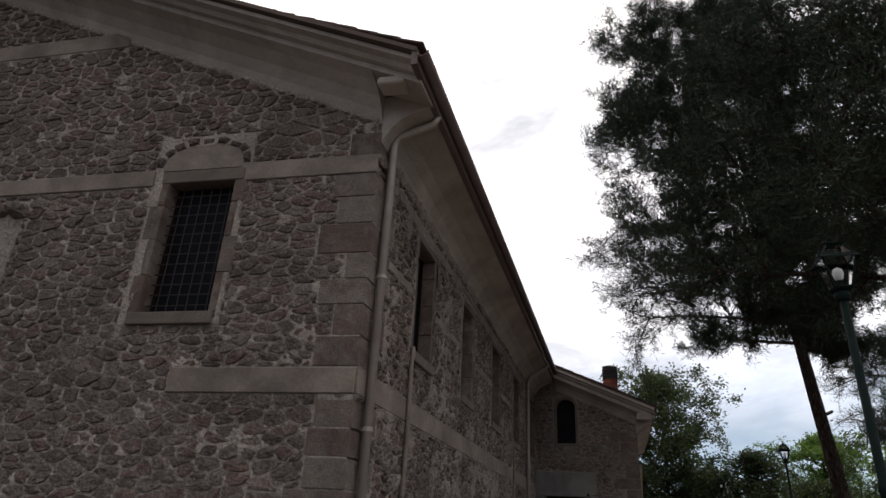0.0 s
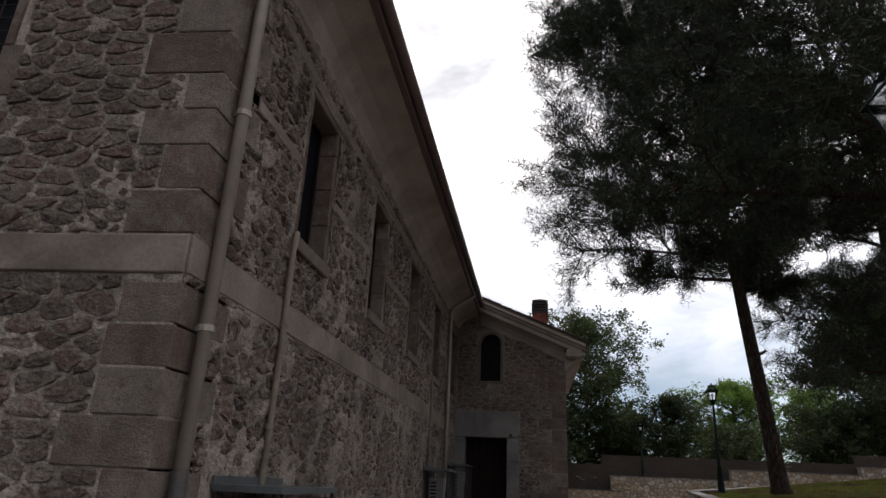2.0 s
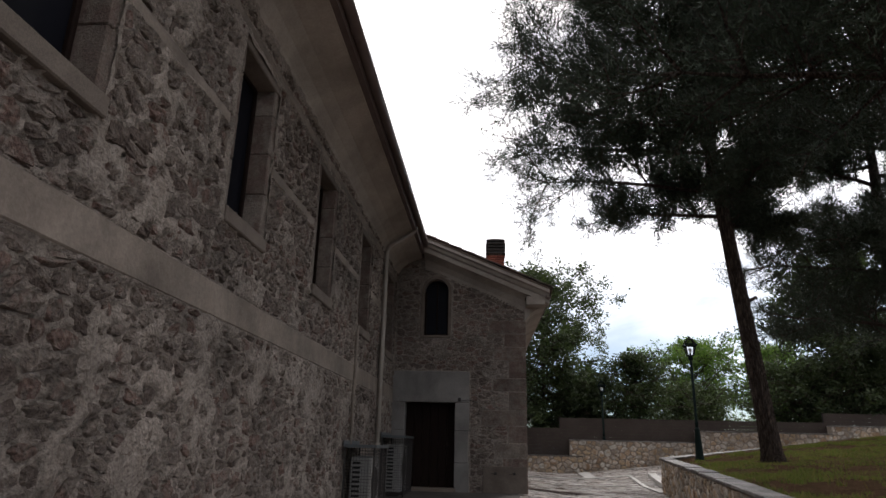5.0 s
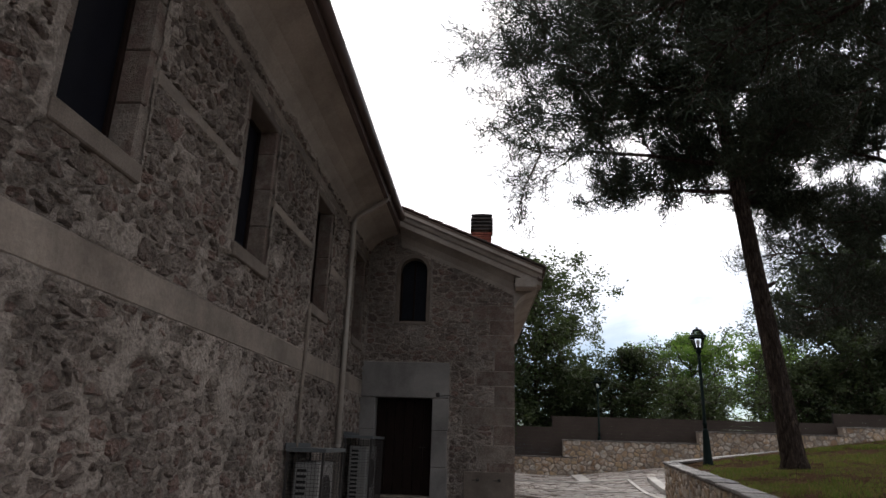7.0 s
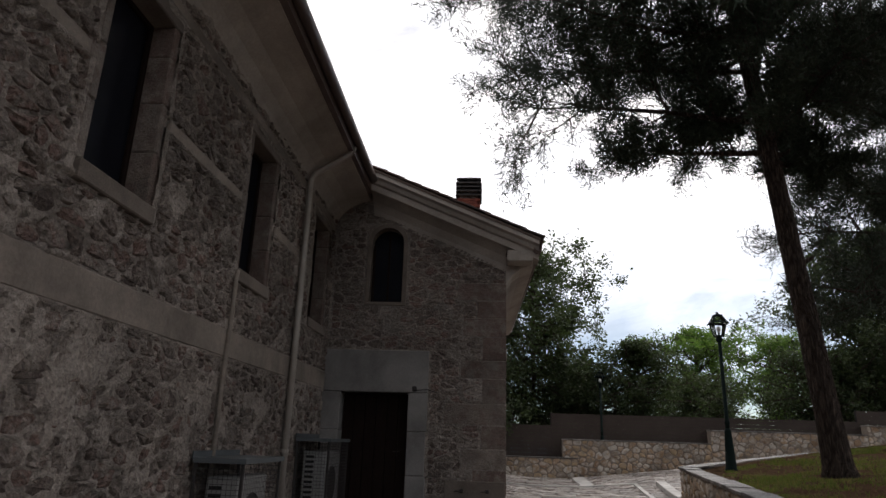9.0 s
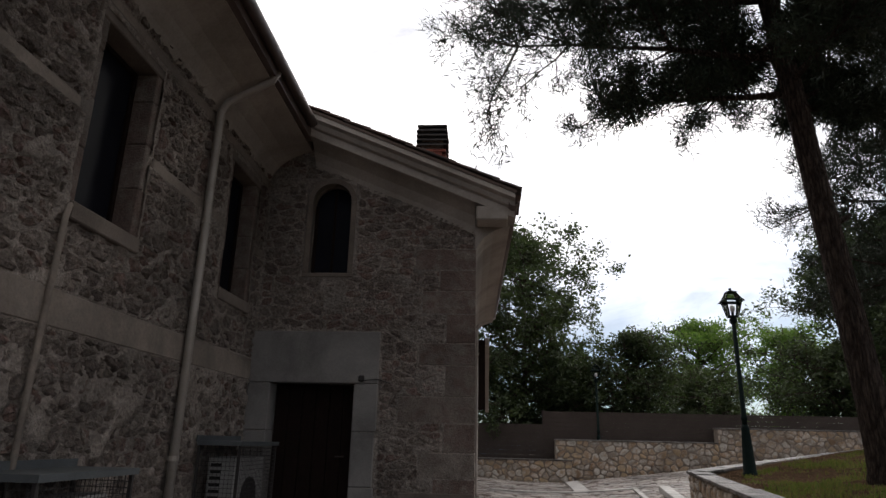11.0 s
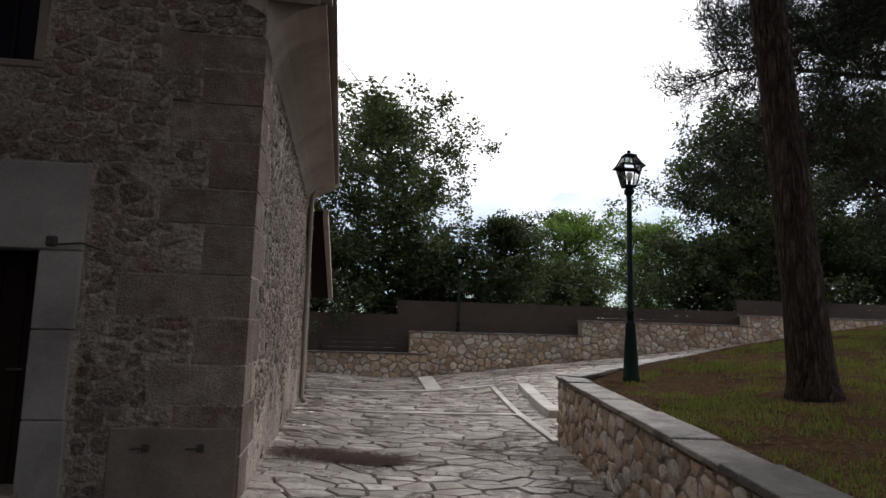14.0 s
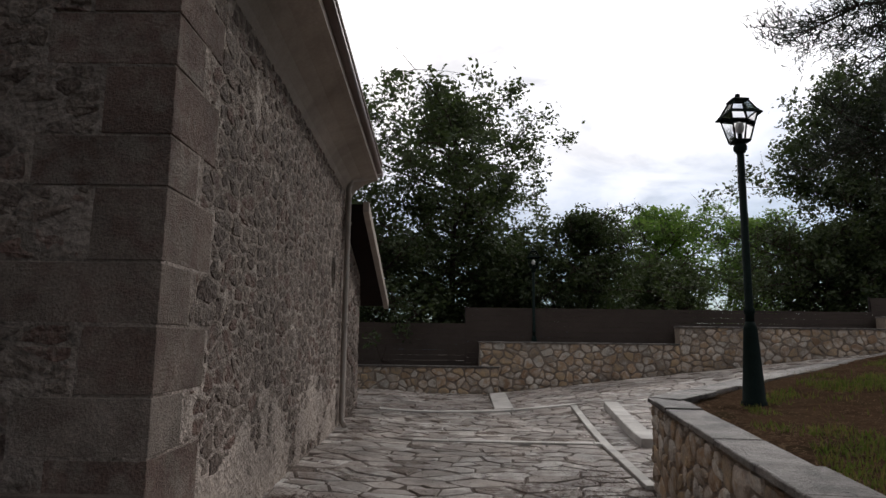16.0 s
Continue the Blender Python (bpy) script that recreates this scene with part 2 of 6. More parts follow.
M_BARK = material("pine_bark", [(0.026, 0.018, 0.014), (0.085, 0.062, 0.050), (0.042, 0.031, 0.026)], scale=11, fine=40, bump=1.0, dist=0.08, grain=0.5, stretch=0.28, spec=0.1)
M_NEEDLE = material("pine_needles", [(0.018, 0.03, 0.016), (0.04, 0.055, 0.03), (0.03, 0.036, 0.024)], rough=0.7, scale=2, fine=20, bump=0, vary="island", grain=0.2)
M_LEAF = material("broad_leaves", [(0.030, 0.045, 0.020), (0.065, 0.085, 0.038), (0.045, 0.058, 0.028)], rough=0.6, scale=0.6, fine=20, bump=0, vary="island", grain=0.2)
M_LEAF_DARK = material("dark_leaves", [(0.028, 0.042, 0.020), (0.062, 0.080, 0.036)], rough=0.6, scale=0.6, fine=20, bump=0, vary="island", grain=0.2)
M_LEAF_BRIGHT = material("bright_leaves", [(0.07, 0.13, 0.03), (0.13, 0.19, 0.055)], rough=0.6, scale=0.6, fine=20, bump=0, vary="island", grain=0.2)
M_ACWHITE = material("air_conditioner_casing", [(0.22, 0.21, 0.20), (0.28, 0.27, 0.26)], rough=0.5, scale=3, bump=0.05, grain=0.08)
M_BLACK = material("black_slot", [(0.008, 0.008, 0.008), (0.015, 0.015, 0.015)], rough=0.8, scale=4, bump=0)
M_SHEET = material("galvanised_sheet", [(0.075, 0.082, 0.086), (0.125, 0.134, 0.138)], rough=0.5, metal=0.3, scale=2, bump=0.1, dist=0.004, grain=0.12)
M_BULB = material("opal_bulb", [(0.75, 0.74, 0.72), (0.8, 0.79, 0.77)], rough=0.3, scale=2, bump=0, grain=0.02)
M_HILL = material("hazy_far_hill", [(0.10, 0.14, 0.20), (0.13, 0.17, 0.23)], scale=0.02, fine=0.2, bump=0)


def uneven_gloss(m, low, high):
    """Polished and dull pieces side by side."""
    t = m.node_tree
    big = [n for n in t.nodes if n.bl_idname == "ShaderNodeTexNoise"][0]
    src = [n for n in t.nodes if n.bl_idname in ("ShaderNodeObjectInfo", "ShaderNodeNewGeometry")][0]
    sock = src.outputs["Random"] if src.bl_idname == "ShaderNodeObjectInfo" else src.outputs["Random Per Island"]
    add = t.nodes.new("ShaderNodeMath")
    add.operation = "MULTIPLY_ADD"
    add.inputs[1].default_value = 0.7
    half = t.nodes.new("ShaderNodeMath")
    half.operation = "MULTIPLY"
    half.inputs[1].default_value = 0.5
    t.links.new(big.outputs["Fac"], half.inputs[0])
    t.links.new(sock, add.inputs[0])
    t.links.new(half.outputs[0], add.inputs[2])
    mr = t.nodes.new("ShaderNodeMapRange")
    mr.inputs["From Min"].default_value, mr.inputs["From Max"].default_value = 0.2, 1.0
    mr.inputs["To Min"].default_value, mr.inputs["To Max"].default_value = low, high
    t.links.new(add.outputs[0], mr.inputs["Value"])
    t.links.new(mr.outputs["Result"], t.nodes["Principled BSDF"].inputs["Roughness"])


uneven_gloss(M_PAVE, 0.2, 0.66)
uneven_gloss(M_PAVE_I, 0.2, 0.66)


def see_through(m, share):
    """Lets part of the light through a leaf."""
    t = m.node_tree
    bs, out = t.nodes["Principled BSDF"], t.nodes["Material Output"]
    tr = t.nodes.new("ShaderNodeBsdfTranslucent")
    mx = t.nodes.new("ShaderNodeMixShader")
    mx.inputs["Fac"].default_value = share
    src = bs.inputs["Base Color"].links[0].from_socket
    bright = t.nodes.new("ShaderNodeMix")
    bright.data_type, bright.blend_type = "RGBA", "MULTIPLY"
    bright.inputs["Factor"].default_value = 1.0
    bright.inputs["B"].default_value = (1.45, 1.6, 0.95, 1)
    t.links.new(src, bright.inputs["A"])
    t.links.new(bright.outputs["Result"], tr.inputs["Color"])
    t.links.new(bs.outputs["BSDF"], mx.inputs[1])
    t.links.new(tr.outputs["BSDF"], mx.inputs[2])
    t.links.new(mx.outputs["Shader"], out.inputs["Surface"])


def bark_plates(m):
    """Long scales of bark parted by dark furrows."""
    t = m.node_tree
    b = t.nodes["Principled BSDF"]
    co = t.nodes.new("ShaderNodeTexCoord")
    bend = node(t, "ShaderNodeTexNoise", Scale=5.0, Detail=3.0)
    shift = t.nodes.new("ShaderNodeMix")
    shift.data_type = "VECTOR"
    shift.inputs["Factor"].default_value = 0.2
    mp = t.nodes.new("ShaderNodeMapping")
    mp.inputs["Scale"].default_value = (1, 1, 0.13)
    cell = t.nodes.new("ShaderNodeTexVoronoi")
    cell.feature = "DISTANCE_TO_EDGE"
    cell.inputs["Scale"].default_value = 24.0
    crack = t.nodes.new("ShaderNodeMapRange")
    crack.inputs["From Min"].default_value, crack.inputs["From Max"].default_value = 0.0, 0.3
    crack.inputs["To Min"].default_value, crack.inputs["To Max"].default_value = 0.5, 1.2
    t.links.new(co.outputs["Object"], shift.inputs["A"])
    t.links.new(bend.outputs["Color"], shift.inputs["B"])
    t.links.new(shift.outputs["Result"], mp.inputs["Vector"])
    t.links.new(mp.outputs["Vector"], cell.inputs["Vector"])
    t.links.new(cell.outputs["Distance"], crack.inputs["Value"])
    tint = t.nodes.new("ShaderNodeMix")
    tint.data_type, tint.blend_type = "RGBA", "MULTIPLY"
    tint.inputs["Factor"].default_value = 1.0
    t.links.new(b.inputs["Base Color"].links[0].from_socket, tint.inputs["A"])
    t.links.new(crack.outputs["Result"], tint.inputs["B"])
    t.links.new(tint.outputs["Result"], b.inputs["Base Color"])
    bp = node(t, "ShaderNodeBump", Strength=1.0, Distance=0.05)
    t.links.new(crack.outputs["Result"], bp.inputs["Height"])
    t.links.new(b.inputs["Normal"].links[0].from_socket, bp.inputs["Normal"])
    t.links.new(bp.outputs["Normal"], b.inputs["Normal"])


bark_plates(M_BARK)
see_through(M_LEAF, 0.3)
see_through(M_LEAF_DARK, 0.3)
see_through(M_LEAF_BRIGHT, 0.45)
see_through(M_GRASS, 0.4)
M_CLEAR = bpy.data.materials.new("lantern_glass")
M_CLEAR.use_nodes = True
_b = M_CLEAR.node_tree.nodes["Principled BSDF"]
_b.inputs["Transmission Weight"].default_value, _b.inputs["Roughness"].default_value, _b.inputs["IOR"].default_value = 1.0, 0.08, 1.1

# ---- mesh tools ----


class Shape:
    """Vertices and faces gathered into one mesh."""

    def __init__(self):
        self.v, self.f = [], []

    def add(self, vs, fs):
        n = len(self.v)
        self.v += [tuple(p) for p in vs]
        self.f += [tuple(i + n for i in f) for f in fs]
        return self

    def box(self, x0, x1, y0, y1, z0, z1, c=0.0, m=None):
        """A box, its long edges chamfered by c; m places it."""
        if c <= 0:
            vs = [(x, y, z) for z in (z0, z1) for y in (y0, y1) for x in (x0, x1)]
            fs = [(0, 2, 3, 1), (4, 5, 7, 6), (0, 1, 5, 4), (2, 6, 7, 3), (0, 4, 6, 2), (1, 3, 7, 5)]
        else:
            vs, fs = [], []
            lo, hi = (x0, y0, z0), (x1, y1, z1)
            index = {}
            for sx in (0, 1):
                for sy in (0, 1):
                    for sz in (0, 1):
                        s = (sx, sy, sz)
                        for a in range(3):
                            p = [(hi[k] - c if s[k] else lo[k] + c) for k in range(3)]
                            p[a] = hi[a] if s[a] else lo[a]
                            index[s, a] = len(vs)
                            vs.append(tuple(p))
            for a in range(3):
                b, d = (a + 1) % 3, (a + 2) % 3
                for sa in (0, 1):
                    ring = []
                    for sb, sd in ((0, 0), (1, 0), (1, 1), (0, 1)):
                        s = [0, 0, 0]
                        s[a], s[b], s[d] = sa, sb, sd
                        ring.append(index[tuple(s), a])
                    fs.append(tuple(ring if sa else ring[::-1]))
                for sb in (0, 1):
                    for sd in (0, 1):
                        s0, s1 = [0, 0, 0], [0, 0, 0]
                        s0[b] = s1[b] = sb
                        s0[d] = s1[d] = sd
                        s1[a] = 1
                        q = [index[tuple(s0), b], index[tuple(s1), b], index[tuple(s1), d], index[tuple(s0), d]]
                        fs.append(tuple(q if sb == sd else q[::-1]))
            for sx in (0, 1):
                for sy in (0, 1):
                    for sz in (0, 1):
                        s = (sx, sy, sz)
                        q = (index[s, 0], index[s, 1], index[s, 2])
                        fs.append(q if (sx + sy + sz) % 2 else q[::-1])
        if m is not None:
            vs = [m @ Vector(p) for p in vs]
        return self.add(vs, fs)

    def tube(self, points, radii, sides=8, caps=True):
        """A round pipe through points."""
        pts = [Vector(p) for p in points]
        if not hasattr(radii, "__len__"):
            radii = [radii] * len(pts)
        vs, fs = [], []
        side = None
        for i, p in enumerate(pts):
            d = (pts[min(i + 1, len(pts) - 1)] - pts[max(i - 1, 0)]).normalized()
            if side is None:
                side = d.cross(Vector((0, 0, 1)) if abs(d.z) < 0.9 else Vector((0, 1, 0))).normalized()
            side = (side - d * side.dot(d)).normalized()
            up = d.cross(side)
            for k in range(sides):
                a = 2 * math.pi * k / sides
                vs.append(p + (side * math.cos(a) + up * math.sin(a)) * radii[i])
        for i in range(len(pts) - 1):
            for k in range(sides):
                a, b = i * sides + k, i * sides + (k + 1) % sides
                fs.append((a, b, b + sides, a + sides))
        if caps:
            fs.append(tuple(range(sides))[::-1])
            fs.append(tuple(range((len(pts) - 1) * sides, len(pts) * sides)))
        return self.add(vs, fs)

    def sweep(self, profile, rows):
        """A closed profile of n points placed by each function of rows, skinned and capped."""
        n = len(profile)
        vs = [place(p) for place in rows for p in profile]
        fs = []
        for i in range(len(rows) - 1):
            for k in range(n):
                a, b = i * n + k, i * n + (k + 1) % n
                fs.append((a, b, b + n, a + n))
        fs.append(tuple(range(n))[::-1])
        fs.append(tuple(range((len(rows) - 1) * n, len(rows) * n)))
        return self.add(vs, fs)

    def mesh(self, name, mat, smooth=False):
        me = bpy.data.meshes.new(name)
        me.from_pydata(self.v, [], self.f)
        me.materials.append(mat)
        bm = bmesh.new()
        bm.from_mesh(me)
        bmesh.ops.recalc_face_normals(bm, faces=bm.faces)
        bm.to_mesh(me)
        bm.free()
        if smooth:
            me.polygons.foreach_set("use_smooth", [True] * len(me.polygons))
        return me


def part(name, shape, mat, parent=None, label="", smooth=False):
    ob = new(name, shape.mesh(name, mat, smooth))
    if parent is not None:
        ob.parent = parent
    if label:
        ob["label"] = label
    return ob


def raw(name, vs, fs, mat, parent=None):
    me = bpy.data.meshes.new(name)
    me.from_pydata(vs, [], fs)
    me.materials.append(mat)
    ob = new(name, me)
    if parent is not None:
        ob.parent = parent
    return ob


def structure(ob, label, category):
    return tagged(ob, label, category, kind="structure")


def empty(name, x, y, z, rz=0):
    ob = new(name)
    ob.matrix_basis = pose(x, y, z, 0, 0, rz)
    ob.empty_display_size = 0.2
    return ob


def clip(poly, a, b, c):
    """The part of a polygon where a*u + b*v <= c."""
    out = []
    for i, p in enumerate(poly):
        q = poly[(i + 1) % len(poly)]
        dp, dq = a * p[0] + b * p[1] - c, a * q[0] + b * q[1] - c
        if dp <= 0:
            out.append(p)
        if dp * dq < 0:
            s = dp / (dp - dq)
            out.append((p[0] + (q[0] - p[0]) * s, p[1] + (q[1] - p[1]) * s))
    return out


def cells(u0, u1, v0, v1, su, sv, rng, jitter=0.38, drop=0.16):
    """Irregular stones that fill a rectangle: shrunken neighbourhoods of scattered seeds, laid in rough courses."""
    nu, nv = max(1, int((u1 - u0) / su)), max(1, int((v1 - v0) / sv))
    seeds = {}
    for j in range(-2, nv + 3):
        for i in range(-2, nu + 3):
            if rng.random() < drop:
                continue
            seeds[i, j] = (i + 0.5 * (j % 2) + rng.uniform(-jitter, jitter), j + 0.5 + rng.uniform(-jitter, jitter) * 0.8)
    for (i, j), s in seeds.items():
        if not (-1 <= i <= nu and -1 <= j <= nv):
            continue
        poly = [(s[0] - 1.6, s[1] - 1.6), (s[0] + 1.6, s[1] - 1.6), (s[0] + 1.6, s[1] + 1.6), (s[0] - 1.6, s[1] + 1.6)]
        for dj in (-2, -1, 0, 1, 2):
            for di in (-2, -1, 0, 1, 2):
                o = seeds.get((i + di, j + dj))
                if o is None or (di == 0 and dj == 0):
                    continue
                a, b = o[0] - s[0], o[1] - s[1]
                poly = clip(poly, a, b, (o[0] ** 2 + o[1] ** 2 - s[0] ** 2 - s[1] ** 2) / 2)
                if len(poly) < 3:
                    break
            if len(poly) < 3:
                break
        poly = [(u0 + p[0] * (u1 - u0) / nu, v0 + p[1] * (v1 - v0) / nv) for p in poly]
        for a, b, c in ((-1, 0, -u0), (1, 0, u1), (0, -1, -v0), (0, 1, v1)):
            if len(poly) >= 3:
                poly = clip(poly, a, b, c)
        if len(poly) >= 3:
            yield poly


def area(poly):
    return abs(sum(p[0] * q[1] - q[0] * p[1] for p, q in zip(poly, poly[1:] + poly[:1]))) / 2


def avoid(poly, holes):
    """Trims a stone back from the rectangles that it must not cover."""
    for a0, a1, b0, b1 in holes:
        if len(poly) < 3:
            return poly
        us, vs = [p[0] for p in poly], [p[1] for p in poly]
        if max(us) <= a0 or min(us) >= a1 or max(vs) <= b0 or min(vs) >= b1:
            continue
        cu, cv = sum(us) / len(us), sum(vs) / len(vs)
        gap = {(1, 0, a0): a0 - cu, (-1, 0, -a1): cu - a1, (0, 1, b0): b0 - cv, (0, -1, -b1): cv - b1}
        best = max(gap, key=gap.get)
        poly = clip(poly, *best)
    return poly


def stone(poly, joint, proud, rng, rounds=1, edge=0.3, uneven=0.3, rim=0.72, rough=0.0):
    """A stone from its outline: rounded corners, sloping flanks, an uneven face. Returns points (u, v, w) and faces."""
    cu, cv = sum(p[0] for p in poly) / len(poly), sum(p[1] for p in poly) / len(poly)
    size = math.sqrt(area(poly))
    k = max(0.55, 1 - joint / max(size, 0.02))
    poly = [(cu + (p[0] - cu) * k, cv + (p[1] - cv) * k) for p in poly]
    for _ in range(rounds):
        cut = []
        for p, q in zip(poly, poly[1:] + poly[:1]):
            s = rng.uniform(0.18, 0.32)
            if math.hypot(q[0] - p[0], q[1] - p[1]) < 0.22 * size:
                cut.append(((p[0] + q[0]) / 2, (p[1] + q[1]) / 2))
                continue
            cut.append((p[0] + (q[0] - p[0]) * s, p[1] + (q[1] - p[1]) * s))
            cut.append((p[0] + (q[0] - p[0]) * (1 - s), p[1] + (q[1] - p[1]) * (1 - s)))
        poly = cut
    if rounds:
        poly = [(p[0] + rng.uniform(-0.06, 0.06) * size, p[1] + rng.uniform(-0.06, 0.06) * size * 0.7) for p in poly]
    n = len(poly)
    w = proud * rng.uniform(0.5, 1.3)
    tu, tv = rng.uniform(-1, 1) * uneven * proud / size, rng.uniform(-1, 1) * uneven * proud / size
    inset = 1 - min(0.45, edge * w * 2 / size + 0.06)
    vs = [(p[0], p[1], -0.012) for p in poly]
    for p in poly:
        du, dv = (p[0] - cu) * inset, (p[1] - cv) * inset
        vs.append((cu + du, cv + dv, w * rim + tu * du + tv * dv + w * rough * rng.uniform(-1, 1)))
    vs.append((cu + rng.uniform(-0.1, 0.1) * size, cv + rng.uniform(-0.1, 0.1) * size, w * rng.uniform(0.85, 1.25)))
    fs = []
    for i in range(n):
        j = (i + 1) % n
        fs += [(i, j, n + j, n + i), (n + i, n + j, 2 * n)]
    return vs, fs


def masonry(parent, name, place, polys, joint, proud, mat, mat_far, is_near, rng, rounds=1, limit=300, uneven=0.5, rim=0.72, rough=0.0):
    """Lays the stones: those near the walk as pieces of their own, the rest in one mesh."""
    far_v, far_f, made = [], [], 0
    for poly in polys:
        if len(poly) < 3 or area(poly) < 0.004:
            continue
        vs, fs = stone(poly, joint, proud, rng, rounds, uneven=uneven, rim=rim, rough=rough)
        pts = [place(*p) for p in vs]
        cu, cv = sum(p[0] for p in poly) / len(poly), sum(p[1] for p in poly) / len(poly)
        if made < limit and is_near(cu, cv):
            raw(name, pts, fs, mat, parent)
            made += 1
        else:
            n = len(far_v)
            far_v += pts
            far_f += [tuple(i + n for i in f) for f in fs]
    if far_v:
        ob = raw(name + "_field", far_v, far_f, mat_far, parent)
        tagged(ob, kind="stuff")


def inside_convex(poly, u, v):
    side = 0
    for p, q in zip(poly, poly[1:] + poly[:1]):
        c = (q[0] - p[0]) * (v - p[1]) - (q[1] - p[1]) * (u - p[0])
        if c * side < 0:
            return False
        side = side or c
    return True


def mortar_skin(parent, place, u0, u1, v0, v1, holes, top, seed, stones, smear, clear=(), mat=M_MORTAR, low=-0.024, base=0.006, high=0.030, step=0.036):
    """Hand-laid mortar over a wall's face: ridges round the stones, smeared over some of them where smear(u, v) is high."""
    nu, nv = int((u1 - u0) / step), int((v1 - v0) / step)
    du, dv = (u1 - u0) / nu, (v1 - v0) / nv
    bare = set()
    for poly in stones:
        cu, cv = sum(p[0] for p in poly) / len(poly), sum(p[1] for p in poly) / len(poly)
        small = [(cu + (p[0] - cu) * 0.90, cv + (p[1] - cv) * 0.90) for p in poly]
        us, vs_ = [p[0] for p in small], [p[1] for p in small]
        for j in range(max(0, int((min(vs_) - v0) / dv)), min(nv, int((max(vs_) - v0) / dv) + 1) + 1):
            for i in range(max(0, int((min(us) - u0) / du)), min(nu, int((max(us) - u0) / du) + 1) + 1):
                if inside_convex(small, u0 + i * du, v0 + j * dv):
                    bare.add((i, j))
    vs, fs = [], []
    for j in range(nv + 1):
        for i in range(nu + 1):
            u, v = u0 + du * i, v0 + dv * j
            q = Vector((u, v, seed))
            f = 0.5 + 0.45 * noise.noise(q * 2.1) + 0.40 * noise.noise(q * 7.0) + 0.30 * noise.noise(q * 17.0)
            w = base + (high - base) * f
            if (i, j) in bare and noise.noise(q * 1.9) + 0.6 * noise.noise(q * 5.0) > smear(u, v):
                w = low
            if i in (0, nu):
                w = 0.006
            if any(c[0] < u < c[1] and c[2] < v < c[3] for c in clear):
                w = -0.004
            vs.append(place(u, v, w))
    for j in range(nv):
        for i in range(nu):
            u, v = u0 + du * (i + 0.5), v0 + dv * (j + 0.5)
            if v > top(u) or any(h[0] < u < h[1] and h[2] < v < h[3] for h in holes):
                continue
            a = j * (nu + 1) + i
            fs.append((a, a + 1, a + nu + 2, a + nu + 1))
    ob = raw("mortar_face", vs, fs, mat, parent)
    ob.data.polygons.foreach_set("use_smooth", [True] * len(ob.data.polygons))
    return ob


# ---- the ground ----


def smooth_step(a, b, t):
    t = min(1.0, max(0.0, (t - a) / (b - a)))
    return t * t * (3 - 2 * t)


def ground_z(x, y):
    """The path climbs along the church, levels out by the annexe and rises again to the right beyond the garden wall."""
    z = -0.08 + 0.80 * smooth_step(-4.0, 19.0, y)
    z += 0.10 * smooth_step(19.5, 22.5, y) * (1 - smooth_step(0.5, 2.2, x))
    z += 0.020 * max(0.0, min(y, 60) - 30.0)
    z += 0.115 * max(0.0, min(x, 30) - 3.6) * smooth_step(28.5, 36.5, y)
    return z


def bed_edge(y):
    """The outer face of the garden wall."""
    return 4.78 + (y - 26.5) * 0.125 if y < 26.5 else 4.78


def coping_z(y):
    return 1.72 - 0.032 * (26.5 - y)


def lawn_z(x, y):
    return 1.60 + 0.032 * (min(y, 45) - 26.0) + 0.085 * (min(x, 40) - 4.8)

ground_v, ground_f = [], []
gx = [-600, -120, -40, -12] + [-6 + 0.75 * i for i in range(33)] + [22, 28, 40, 120, 600]
gy = [-600, -120, -40, -15] + [-8 + 0.8 * i for i in range(66)] + [50, 60, 100, 250, 900]
for y in gy:
    for x in gx:
        far = max(0.0, y - 60) * -0.03
        ground_v.append((x, y, ground_z(x, y) + max(far, -14)))
for j in range(len(gy) - 1):
    for i in range(len(gx) - 1):
        a = j * len(gx) + i
        ground_f.append((a, a + 1, a + 1 + len(gx), a + len(gx)))
ground = structure(raw("ground", ground_v, ground_f, M_GROUND), "dark earth and joint mortar under stone paving", "ground")

# ---- the church ----
XW, FY, AY, AX = -2.655, 6.944, 22.74, 0.72
FS = 0.06            # the front stands a little askew


def front_place(u, v, w):
    """u metres from the corner along the front, v up, w out of the wall."""
    return (XW - u, FY - FS * u - w, v)


def side_place(u, v, w):
    return (XW + w, u, v)


def annex_s_place(u, v, w):
    return (u, AY - w, v)


def east_x(y):
    return AX - 0.024 * (y - AY)


def annex_e_place(u, v, w):
    return (east_x(u) + w, u, v)


def eave_z(y):
    """The underside of the long gutter."""
    return 7.04 - 0.016 * (y - 6.0)


ROOF = 0.45
church = empty("church", XW, FY, 0)
tagged(church, "rubble stone church with plaster bands, deep plastered eaves and grilled windows", "church")
church.matrix_basis = Matrix()


